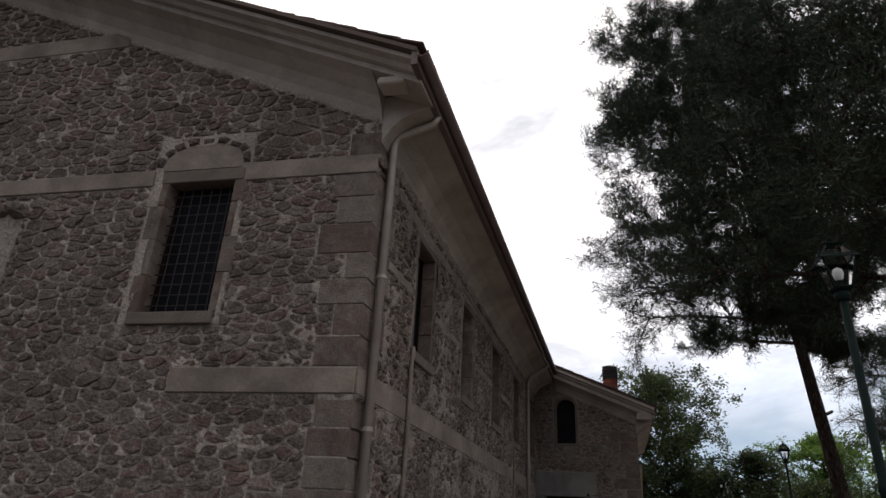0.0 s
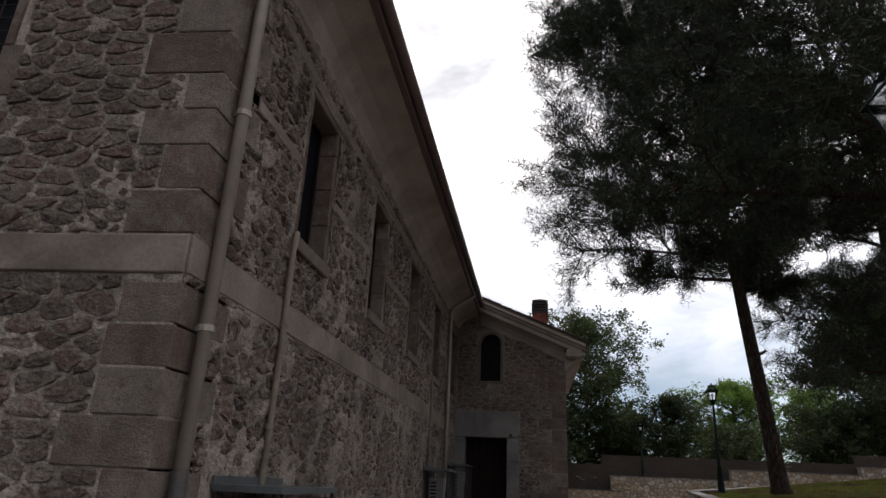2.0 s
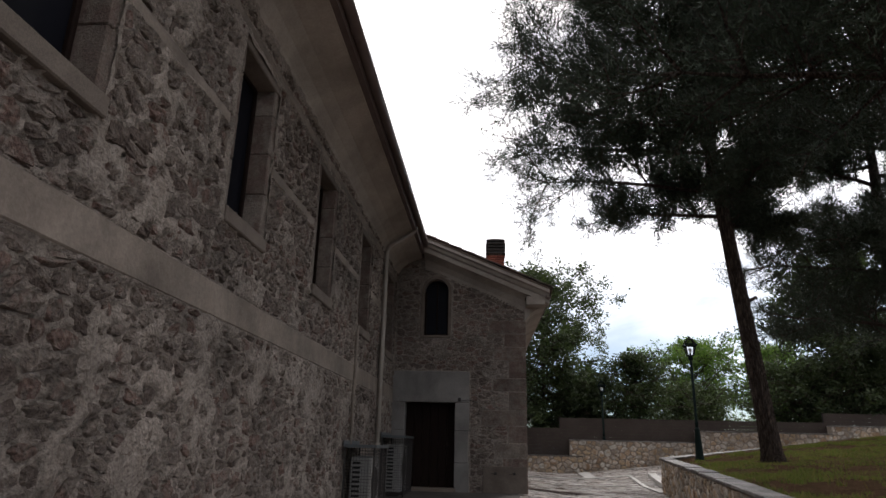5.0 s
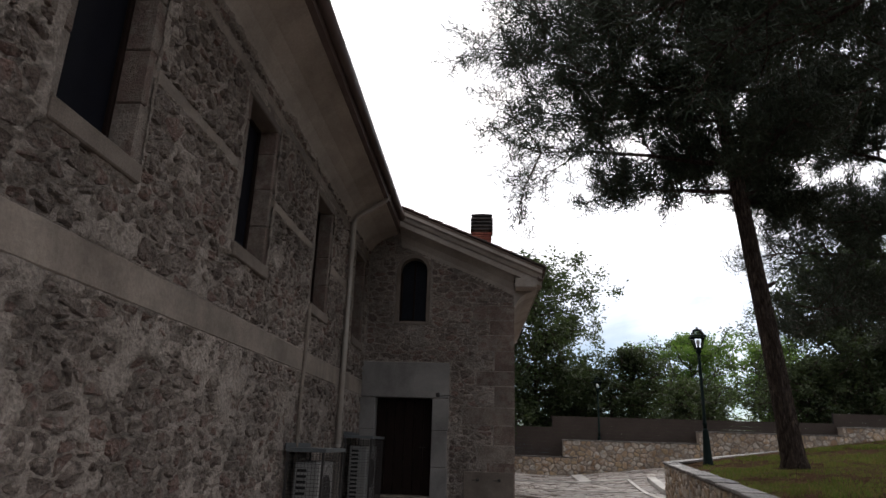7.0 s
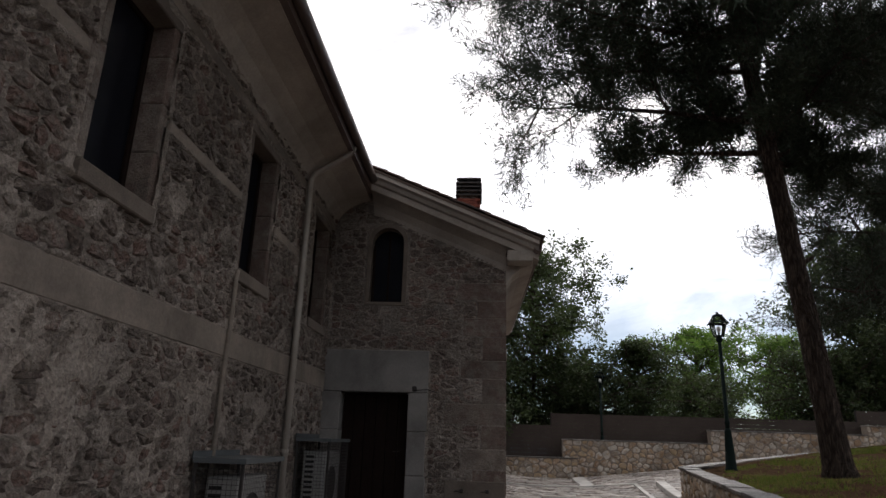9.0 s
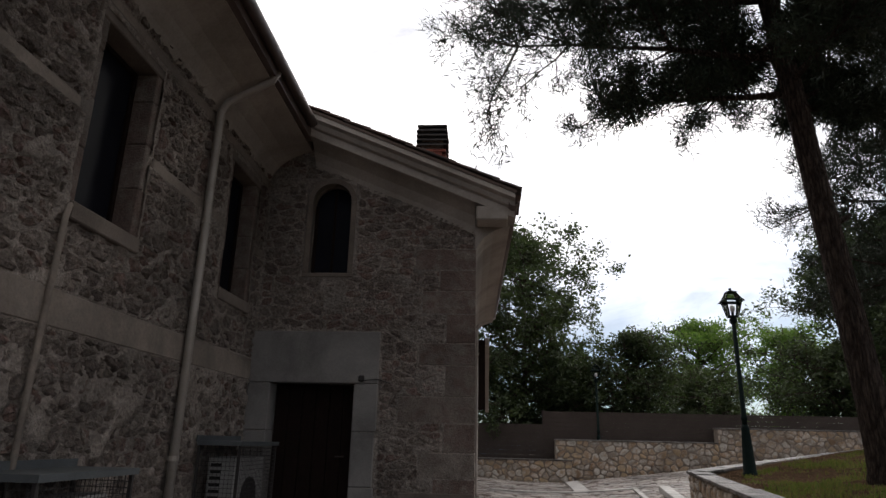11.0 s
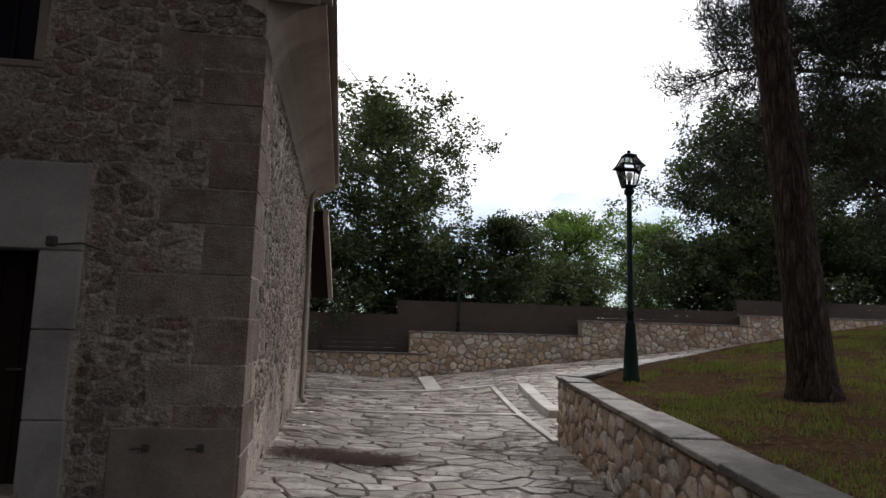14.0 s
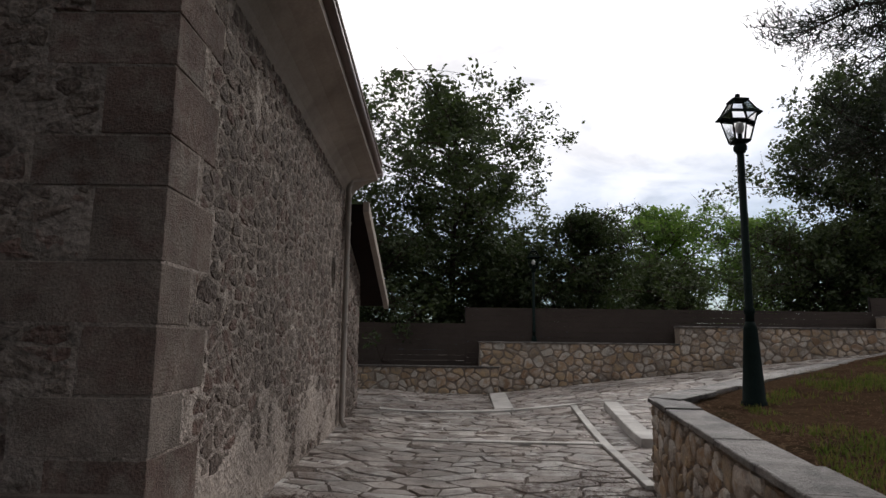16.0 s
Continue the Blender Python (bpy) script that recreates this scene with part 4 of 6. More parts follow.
part("gable_cove", Shape().sweep(A_RAKE_COVE, [annex_rake(x) for x in (-1.9, -0.3, AX)]), M_COVE, annex)
part("raking_cornice", Shape().sweep(A_RAKE, [annex_rake(x) for x in (-1.9, -0.3, 1.0, A_E - 0.02)]), M_COVE, annex)
part("eave_return", plate(Shape(), annex_s_place, AX + 0.02, A_E - 0.12, 5.34, 5.56, 0.08, 0.46, 0.02), M_COVE, annex)
zt = annex_top(A_E) + 0.22
roof_slab("roof", [(A_E, AY0, zt), (A_E - 0.2, AY1, zt), (-1.95, AY1, zt + A_ROOF * (A_E + 1.95)), (-1.95, AY0, zt + A_ROOF * (A_E + 1.95))], annex, 0.05)
tiles(annex, (A_E + 0.02, AY0 - 0.03, zt + 0.06), (1, 0, -A_ROOF), (0, 1, 0), 10, 4, seed=3)
pipe("drainpipe", [(1.12, 30.95, 5.5), (1.0, 30.9, 5.42), (0.68, 30.35, 5.22), (0.63, 30.3, 5.05), (0.63, 30.3, 0.95), (0.70, 30.28, 0.84)], 0.05, M_PIPE, "beige metal drainpipe beside the annexe corner", (4.4, 2.6))

# chimney
chim = empty("chimney", -0.03, 23.25, 6.35)
tagged(chim, "short red brick chimney with a dark louvred cap", "chimney")
bmesh_brick = Shape().box(-0.105, 0.105, -0.05, 0.05, -0.028, 0.028, 0.005).mesh("brick", M_BRICK)
part("flue", Shape().box(-0.18, 0.18, -0.18, 0.18, -0.6, 0.75), M_MORTAR, chim)
for k in range(14):
    for sx, sy, rz in ((0, -0.185, 0), (0, 0.185, 0), (-0.185, 0, 90), (0.185, 0, 90)):
        for e in (-0.11, 0.11):
            o = new("brick", bmesh_brick)
            off = 0.03 if k % 2 else -0.03
            dx, dy = (e + off, 0) if rz == 0 else (0, e - off)
            o.matrix_basis = pose(sx + dx * 0.95, sy + dy * 0.95, -0.35 + 0.064 * k, 0, 0, rz)
            o.parent = chim
for k in range(4):
    z = 0.57 + 0.09 * k
    lo = Shape().add([(sx * r, sy * r, z + h) for r, h in ((0.265, 0.0), (0.19, 0.07), (0.18, 0.09), (0.255, 0.018)) for sx, sy in ((-1, -1), (1, -1), (1, 1), (-1, 1))],
                     [(i + 4 * j, (i + 1) % 4 + 4 * j, (i + 1) % 4 + 4 * ((j + 1) % 4), i + 4 * ((j + 1) % 4)) for j in range(4) for i in range(4)])
    part("louvre", lo, M_PIPE_DARK, chim, "dark sheet-metal louvre")
part("cap", Shape().add([(sx * r, sy * r, z) for r, z in ((0.25, 0.93), (0.25, 0.955), (0.05, 1.05)) for sx, sy in ((-1, -1), (1, -1), (1, 1), (-1, 1))],
                        [(3, 2, 1, 0), (8, 9, 10, 11)] + [(i + 4 * j, (i + 1) % 4 + 4 * j, (i + 1) % 4 + 4 * (j + 1), i + 4 * (j + 1)) for j in range(2) for i in range(4)]), M_PIPE_DARK, chim, "dark sheet-metal cap")

# lean-to beyond the annexe
lean = empty("lean_to", 0, 0, 0)
tagged(lean, "small stone lean-to with a roof falling away from the annexe", "building")
part("wall", Shape().add([(x, y, z) for x in (-2.2, 0.48) for y, z in ((30.56, -0.2), (33.2, -0.2), (33.2, 3.75), (30.56, 4.6))], [(0, 1, 2, 3), (7, 6, 5, 4), (0, 4, 5, 1), (1, 5, 6, 2), (2, 6, 7, 3), (3, 7, 4, 0)]), M_MORTAR, lean)
rs = Shape().add([(x, y, z + h) for x in (-2.4, 0.86) for y, z in ((30.56, 4.72), (35.0, 3.18)) for h in (0.0, 0.09)], [(0, 1, 3, 2), (4, 6, 7, 5), (0, 4, 5, 1), (2, 3, 7, 6), (1, 5, 7, 3), (0, 2, 6, 4)])
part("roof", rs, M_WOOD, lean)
part("verge_board", Shape().add([(x, y, z + h) for x in (0.86, 0.97) for y, z in ((30.56, 4.70), (35.02, 3.15)) for h in (-0.04, 0.16)], [(0, 1, 3, 2), (4, 6, 7, 5), (0, 4, 5, 1), (2, 3, 7, 6), (1, 5, 7, 3), (0, 2, 6, 4)]), M_COVE, lean)

# ---- air conditioners in wire cages along the wall ----


def ac_cage(x0, x1, y0, y1, z1, label, slots_front=True):
    """A caged outdoor unit: wire sides, sheet lid, white casing with slots and a fan."""
    zb = ground_z((x0 + x1) / 2, (y0 + y1) / 2)
    w, d, h = x1 - x0, y1 - y0, z1 - zb
    cage = empty("wire_cage", x0, y0, zb)
    tagged(cage, label, "cage")
    for a in (0, w):
        for b in (0, d):
            part("post", Shape().box(a - 0.015, a + 0.015, b - 0.015, b + 0.015, 0, h), M_IRON, cage)
    for z in (0.06, h - 0.02):
        rail = Shape()
        for b in (0, d):
            rail.box(0.015, w - 0.015, b - 0.012, b + 0.012, z - 0.012, z + 0.012)
        for a in (0, w):
            rail.box(a - 0.012, a + 0.012, 0.015, d - 0.015, z - 0.012, z + 0.012)
        part("rail", rail, M_IRON, cage)
    mesh_s = Shape()
    step = 0.05
    for b in (0, d):
        for k in range(1, int(w / step)):
            mesh_s.tube([(k * step, b, 0.06), (k * step, b, h)], 0.0028, 4, False)
        for k in range(1, int(h / step)):
            mesh_s.tube([(0, b, k * step), (w, b, k * step)], 0.0028, 4, False)
    for k in range(1, int(d / step)):
        mesh_s.tube([(w, k * step, 0.06), (w, k * step, h)], 0.0028, 4, False)
    for k in range(1, int(h / step)):
        mesh_s.tube([(w, 0, k * step), (w, d, k * step)], 0.0028, 4, False)
    part("wire_mesh", mesh_s, M_IRON, cage)
    lid = Shape().box(-0.03, w + 0.04, -0.04, d + 0.04, h, h + 0.012)
    part("lid_upstand", Shape().box(-0.03, -0.018, -0.04, d + 0.04, h + 0.012, h + 0.075), M_SHEET, cage)
    part("lid_lip", Shape().box(w + 0.028, w + 0.04, -0.04, d + 0.04, h - 0.04, h), M_SHEET, cage)
    part("lid_lip", Shape().box(-0.018, w + 0.028, -0.04, -0.028, h - 0.04, h), M_SHEET, cage)
    part("lid", lid, M_SHEET, cage, "grey sheet-metal lid")
    unit = empty("air_conditioner", x0 + 0.07, y0 + 0.14, zb + 0.08)
    tagged(unit, "off-white outdoor air conditioner with side slots and a round fan", "air conditioner")
    uw, ud, uh = w - 0.16, d - 0.28, h - 0.26
    part("casing", Shape().box(0, uw, 0, ud, 0, uh, 0.02), M_ACWHITE, unit)
    for k in range(2):
        part("foot", Shape().box(0.04, uw - 0.04, 0.1 + (ud - 0.3) * k, 0.18 + (ud - 0.3) * k, -0.08, 0), M_IRON, unit)
    for k in range(int(uh / 0.075) - 1):
        part("slot", Shape().box(0.04, 0.04 + min(0.2, uw * 0.4), -0.004, 0.01, 0.08 + 0.075 * k, 0.12 + 0.075 * k), M_BLACK, unit)
    fan = Shape()
    for r in (0.08, 0.14, 0.2, 0.26):
        fan.tube([(uw + 0.012, ud * 0.5 + r * math.cos(math.pi * k / 12), uh * 0.5 + r * math.sin(math.pi * k / 12)) for k in range(25)], 0.006, 5, False)
    for k in range(6):
        a = math.pi * k / 3
        fan.tube([(uw + 0.012, ud * 0.5, uh * 0.5), (uw + 0.012, ud * 0.5 + 0.27 * math.cos(a), uh * 0.5 + 0.27 * math.sin(a))], 0.006, 5)
    part("fan_grille", fan, M_IRON, unit)
    disc = Shape().tube([(uw - 0.002, ud * 0.5, uh * 0.5), (uw + 0.004, ud * 0.5, uh * 0.5)], 0.27, 24)
    part("fan_opening", disc, M_BLACK, unit)
    return cage


ac_cage(XW + 0.08, XW + 0.60, 7.85, 9.25, 1.46, "wire-mesh cage with a sheet-metal lid against the church wall")
ac_cage(XW + 0.08, XW + 0.58, 17.55, 18.75, 1.86, "wire-mesh cage round an air conditioner beside the church wall")
ac_cage(XW + 0.10, XW + 0.60, 21.1, 22.45, 2.08, "wire-mesh cage round an air conditioner in the church corner")

# ---- garden wall, lawn, boundary wall ----
bed = empty("garden_wall", 0, 0, 0)
bed = structure(bed, "low garden retaining wall of ochre and white rubble with slab coping", "garden wall")
BY0, BY1 = -6.0, 26.5
core = Shape()
ys = [BY0 + (BY1 - BY0) * k / 16 for k in range(17)]
prof = lambda y: [(bed_edge(y), y, -0.5), (bed_edge(y) + 0.3, y, -0.5), (bed_edge(y) + 0.3, y, coping_z(y) - 0.06), (bed_edge(y), y, coping_z(y) - 0.06)]
core.sweep([0, 1, 2, 3], [(lambda k, y=y: prof(y)[k]) for y in ys])
BR = [(4.78, 26.5, 1.72), (6.5, 28.0, 1.86), (9.2, 30.0, 2.10), (13.5, 32.6, 2.50), (21.0, 35.6, 3.2), (34.0, 38.5, 4.0)]
bdir = Vector((0.58, -0.81, 0))
core.sweep([0, 1, 2, 3], [(lambda k, p=p: ((p[0], p[1], -0.5), (p[0] + bdir.x * 0.3, p[1] + bdir.y * 0.3, -0.5), (p[0] + bdir.x * 0.3, p[1] + bdir.y * 0.3, p[2] - 0.06), (p[0], p[1], p[2] - 0.06))[k]) for p in BR])
part("wall_core", core, M_BEDMORTAR, bed)


def bed_place(u, v, w):
    return (bed_edge(u) - w, u, v)


rng = random.Random(11)
polys = [p for p in cells(BY0, BY1, -0.2, 1.7, 0.195, 0.165, rng, 0.47, 0.25)]
trimmed = []
for p in polys:
    q = clip(p, -0.032, 1.0, 1.72 - 0.032 * 26.5 - 0.07)
    if len(q) >= 3:
        trimmed.append(q)
masonry(bed, "stone", bed_place, trimmed, 0.020, 0.034, M_BEDSTONE, M_BEDSTONE_I, lambda u, v: 18.0 < u < 26.6 and v > 0.6, rng, rim=0.6)


def coping_run(points, inward, seed):
    """Slabs laid end to end along a wall top."""
    r = random.Random(seed)
    for p, q in zip(points, points[1:]):
        p, q = Vector(p), Vector(q)
        length = (q - p).length
        d = (q - p).normalized()
        s = 0.0
        while s < length - 0.05:
            l = min(length - s, r.uniform(0.55, 0.95))
            side = Vector(inward)
            side = (side - d * side.dot(d)).normalized()
            up = d.cross(side)
            if up.z < 0:
                up = -up
            m = Matrix((d, side, up)).transposed().to_4x4()
            m.translation = p + d * s
            b = Shape().box(0.006, l - 0.006, -0.05, 0.33 + r.uniform(-0.025, 0.03), -0.055, r.uniform(-0.009, 0.009), 0.008, m)
            part("coping_slab", b, M_COPING, bed)
            s += l


coping_run([(bed_edge(y), y, coping_z(y)) for y in (2.0, 8.0, 14.0, 20.0, 26.5)], (1, 0, 0), 4)
coping_run(BR, bdir, 6)

# lawn
lv, lf = [], []
lx = [0.0, 0.06, 0.15, 0.3, 0.5, 0.8, 1.0]
rows_y = [BY0 + (46 - BY0) * k / 60 for k in range(61)]


def branch_x(y):
    """Where the rising arm of the garden wall cuts a line of constant y."""
    for p, q in zip(BR, BR[1:]):
        if p[1] <= y <= q[1]:
            return p[0] + (q[0] - p[0]) * (y - p[1]) / (q[1] - p[1]) + 0.3
    return 60.0 if y > BR[-1][1] else 0.0


for y in rows_y:
    x_in = bed_edge(y) + 0.28 if y < 26.2 else branch_x(max(y, 26.5))
    for s in lx:
        x = x_in + (max(60.0, x_in + 1) - x_in) * s * s
        lv.append((x, y, lawn_z(x, y) + 0.04 * noise.noise(Vector((x * 0.6, y * 0.6, 0)))))
for j in range(len(rows_y) - 1):
    for i in range(len(lx) - 1):
        a = j * len(lx) + i
        lf.append((a, a + 1, a + 1 + len(lx), a + len(lx)))
lawn = structure(raw("lawn", lv, lf, M_SOIL), "raised lawn of thin grass over bare brown soil", "lawn")
rng = random.Random(21)
bv, bf = [], []
for _ in range(150000):
    y = rng.uniform(12.0, 34.0)
    x_in = bed_edge(y) + 0.3 if y < 26.2 else branch_x(max(y, 26.5)) + 0.15
    x = x_in + rng.random() ** 1.5 * 11
    thin = noise.noise(Vector((x * 0.45, y * 0.45, 3.0)))
    edge = 0.28 + 0.3 * noise.noise(Vector((y * 0.8, x * 0.3, 9.0))) + (0.35 if y > 25.0 else 0.0)
    clump = noise.noise(Vector((x * 2.6, y * 2.6, 5.0)))
    if thin + 0.8 * clump < -0.02 + rng.gauss(0, 0.14) or x - x_in < edge or math.hypot(x - 6.74, y - 23.55) < 0.55 + 0.3 * clump:
        continue
    z = lawn_z(x, y) + 0.04 * noise.noise(Vector((x * 0.6, y * 0.6, 0)))
    a, h = rng.uniform(0, 6.28), rng.uniform(0.03, 0.07) * (1 + 0.5 * max(0.0, clump))
    dx, dy = 0.010 * math.cos(a), 0.010 * math.sin(a)
    lxn, lyn = rng.uniform(-0.04, 0.04), rng.uniform(-0.04, 0.04)
    n = len(bv)
    bv += [(x - dx, y - dy, z - 0.02), (x + dx, y + dy, z - 0.02), (x + lxn, y + lyn, z + h)]
    bf.append((n, n + 1, n + 2))
tagged(raw("grass", bv, bf, M_GRASS), "short patchy grass blades on the raised lawn", "grass", kind="stuff")

rng = random.Random(22)
nv2, nf2 = [], []
for _ in range(60000):
    y = rng.uniform(13.0, 33.0)
    x_in = bed_edge(y) + 0.32 if y < 26.2 else branch_x(max(y, 26.5)) + 0.1
    x = x_in + rng.random() ** 1.5 * 10
    z = lawn_z(x, y) + 0.04 * noise.noise(Vector((x * 0.6, y * 0.6, 0))) + rng.uniform(0.004, 0.03)
    a, l = rng.uniform(0, 6.28), rng.uniform(0.05, 0.11)
    dx, dy = math.cos(a), math.sin(a)
    n = len(nv2)
    nv2 += [(x - dy * 0.007, y + dx * 0.007, z), (x + dy * 0.007, y - dx * 0.007, z), (x + dx * l, y + dy * l, z + rng.uniform(-0.01, 0.015))]
    nf2.append((n, n + 1, n + 2))
M_STRAW = material("dry_needles", [(0.10, 0.055, 0.03), (0.17, 0.11, 0.06)], scale=3, fine=20, bump=0, vary="island", spec=0.05)
tagged(raw("dry_needles", nv2, nf2, M_STRAW), "dry brown pine needles strewn over the lawn", "litter", kind="stuff")

# boundary wall in rising steps
WY = 37.3
bound = structure(empty("boundary_wall", 0, 0, 0), "stepped rubble boundary wall of ochre and white stones", "wall")
SEG = [(-8.0, 3.92, 1.60, 0.0), (3.38, 9.12, 2.30, 0.25), (9.12, 15.04, 2.80, 0.25), (15.04, 24.0, 3.15, 0.25), (24.0, 40.0, 3.6, 0.25)]
for i, (x0, x1, zt_, back) in enumerate(SEG):
    part("wall_segment", Shape().box(x0, x1, WY + back, WY + back + 0.4, -0.5, zt_), M_BEDMORTAR, bound)
    part("wall_cap", Shape().box(x0 - 0.02, x1 + (0.02 if i == 0 else -0.004), WY + back - 0.05, WY + back + 0.42, zt_, zt_ + 0.04, 0.008), M_COPING, bound)
    if x0 < 24:
        rng = random.Random(30 + i)
        x_hi = min(x1, 22.0)
        ps = list(cells(max(x0, -3.0), x_hi, 0.3, zt_, 0.23, 0.185, rng, 0.47, 0.25))
        masonry(bound, "stone", lambda u, v, w, b=back: (u, WY + b - w, v), ps, 0.022, 0.034, M_BEDSTONE, M_BEDSTONE_I, lambda u, v, x0=x0: 0.0 < u < 16 and v > 0.7, rng, limit=90)

# screened fence behind the wall
fence = structure(empty("fence", 0, 0, 0), "dark brown screened fence on posts behind the boundary wall", "fence")
for x0, x1, z0, z1 in ((-8.0, 3.0, 1.0, 2.86), (3.0, 15.0, 1.4, 3.33), (15.0, 40.0, 2.0, 3.75)):
    y = WY + 0.75
    n = int((x1 - x0) / 2.4)
    for k in range(n + 1):
        x = x0 + (x1 - x0) * k / n
        part("post", Shape().box(x - 0.03, x + 0.03, y + 0.03, y + 0.09, z0 - 0.8, z1 + 0.03, 0.006), M_IRON, fence)
    h = 0.155
    k = 0
    while z0 + k * h < z1 - 0.02:
        part("screen_strip", Shape().box(x0, x1 - 0.005, y + 0.004 * (k % 2), y + 0.012 + 0.004 * (k % 2), z0 + k * h, min(z1, z0 + (k + 1) * h - 0.006)), M_NET, fence)
        k += 1

# ---- lamp posts ----


def street_lamp(x, y, z, height, label):
    lamp = empty("street_lamp", x, y, z)
    tagged(lamp, label, "street lamp", group="park lanterns")
    h = height - 0.62
    part("base_sleeve", Shape().tube([(0, 0, -0.1), (0, 0, 0.05), (0, 0, 0.06), (0, 0, 0.7), (0, 0, 0.85), (0, 0, 0.92)], [0.135, 0.135, 0.12, 0.082, 0.072, 0.05], 14), M_GREEN, lamp, smooth=True)
    part("pole", Shape().tube([(0, 0, 0.9), (0, 0, 1.0), (0, 0, 1.02), (0, 0, 1.06), (0, 0, 1.08), (0, 0, h - 0.12)], [0.048, 0.048, 0.06, 0.06, 0.044, 0.040], 12), M_GREEN, lamp, smooth=True)
    part("collar", Shape().tube([(0, 0, h - 0.14), (0, 0, h - 0.1), (0, 0, h - 0.06), (0, 0, h - 0.02), (0, 0, h)], [0.05, 0.075, 0.075, 0.05, 0.1], 12), M_GREEN, lamp, smooth=True)
    lan = new("lantern")
    lan.parent = lamp
    lo, hi, zm, zt2 = 0.085, 0.155, h + 0.33, h + 0.48
    c4 = ((-1, -1), (1, -1), (1, 1), (-1, 1))
    frame_s = Shape()
    for i in range(4):
        a, b = c4[i], c4[(i + 1) % 4]
        frame_s.tube([(a[0] * lo, a[1] * lo, h), (a[0] * hi, a[1] * hi, zm)], 0.011, 6)
        frame_s.tube([(a[0] * hi, a[1] * hi, zm), (a[0] * 0.08, a[1] * 0.08, zt2)], 0.011, 6)
        for r, z0 in ((lo, h), (hi * 1.04, zm), (0.08, zt2)):
            frame_s.tube([(a[0] * r, a[1] * r, z0), (b[0] * r, b[1] * r, z0)], 0.013, 6)
    rim = [(s * hi * 1.0, t_ * hi * 1.0, zm + 0.015) for s, t_ in c4] + [(s * hi * 1.25, t_ * hi * 1.25, zm - 0.025) for s, t_ in c4]
    frame_s.add(rim + [(p[0], p[1], p[2] - 0.012) for p in rim], [(i, (i + 1) % 4, 4 + (i + 1) % 4, 4 + i) for i in range(4)] + [(12 + i, 12 + (i + 1) % 4, 8 + (i + 1) % 4, 8 + i) for i in range(4)] + [(4 + i, 4 + (i + 1) % 4, 12 + (i + 1) % 4, 12 + i) for i in range(4)] + [(8 + i, 8 + (i + 1) % 4, (i + 1) % 4, i) for i in range(4)])
    frame_s.box(-lo, lo, -lo, lo, h - 0.02, h)
    part("lantern_frame", frame_s, M_GREEN, lamp).parent = lan
    for i in range(4):
        a, b = c4[i], c4[(i + 1) % 4]
        g = Shape().add([(a[0] * lo, a[1] * lo, h), (b[0] * lo, b[1] * lo, h), (b[0] * hi, b[1] * hi, zm), (a[0] * hi, a[1] * hi, zm)], [(0, 1, 2, 3)])
        o = part("pane", g, M_CLEAR, lan)
        o.visible_shadow = False
        g = Shape().add([(a[0] * hi, a[1] * hi, zm), (b[0] * hi, b[1] * hi, zm), (b[0] * 0.08, b[1] * 0.08, zt2), (a[0] * 0.08, a[1] * 0.08, zt2)], [(0, 1, 2, 3)])
        o = part("roof_pane", g, M_CLEAR, lan)
        o.visible_shadow = False
    top = Shape().add([(s * r, t_ * r, z0) for r, z0 in ((0.09, zt2), (0.10, zt2 + 0.015), (0.03, zt2 + 0.05)) for s, t_ in c4], [(3, 2, 1, 0), (8, 9, 10, 11)] + [(i + 4 * j, (i + 1) % 4 + 4 * j, (i + 1) % 4 + 4 * (j + 1), i + 4 * (j + 1)) for j in range(2) for i in range(4)])
    top.tube([(0, 0, zt2 + 0.04), (0, 0, zt2 + 0.07), (0, 0, zt2 + 0.09), (0, 0, zt2 + 0.1)], [0.018, 0.03, 0.03, 0.008], 8)
    part("finial", top, M_GREEN, lan)
    part("socket", Shape().tube([(0, 0, h), (0, 0, h + 0.09)], 0.028, 8), M_GREEN, lan)
    part("bulb", Shape().tube([(0, 0, h + 0.09), (0, 0, h + 0.12), (0, 0, h + 0.17), (0, 0, h + 0.21), (0, 0, h + 0.235)], [0.025, 0.045, 0.055, 0.045, 0.012], 10), M_BULB, lan, "white bulb", smooth=True)
    return lamp


street_lamp(5.80, 26.18, 1.66, 3.62, "dark green iron lantern post with clear panes on the raised lawn")
street_lamp(2.62, 7.1, 1.05, 3.62, "dark green iron lantern post standing close beside the path")
street_lamp(5.0, 37.95, 1.6, 3.55, "dark lantern post rising by the boundary wall against the trees")

# ---- trees ----


def needle_tufts(centres, seed, count, length, spread):
    """Brushes of thin needles that fan out round the given shoot ends."""
    g = np.random.default_rng(seed)
    c = np.repeat(np.array([p[:] for p, d in centres]), count, axis=0)
    d = np.repeat(np.array([w[:] for p, w in centres]), count, axis=0)
    n = len(c)
    p = c + g.normal(0, spread, (n, 3)) * (1, 1, 0.85)
    w = d * 0.75 + g.normal(0, 0.6, (n, 3)) + (0, 0, 0.12)
    w /= np.linalg.norm(w, axis=1, keepdims=True)
    s = np.cross(w, g.normal(0, 1, (n, 3)))
    s *= g.uniform(0.007, 0.015, (n, 1)) / np.linalg.norm(s, axis=1, keepdims=True)
    tip = p + w * (length * g.uniform(0.6, 1.25, (n, 1)))
    return np.stack((p - s, p + s, tip), axis=1).reshape(-1, 3)


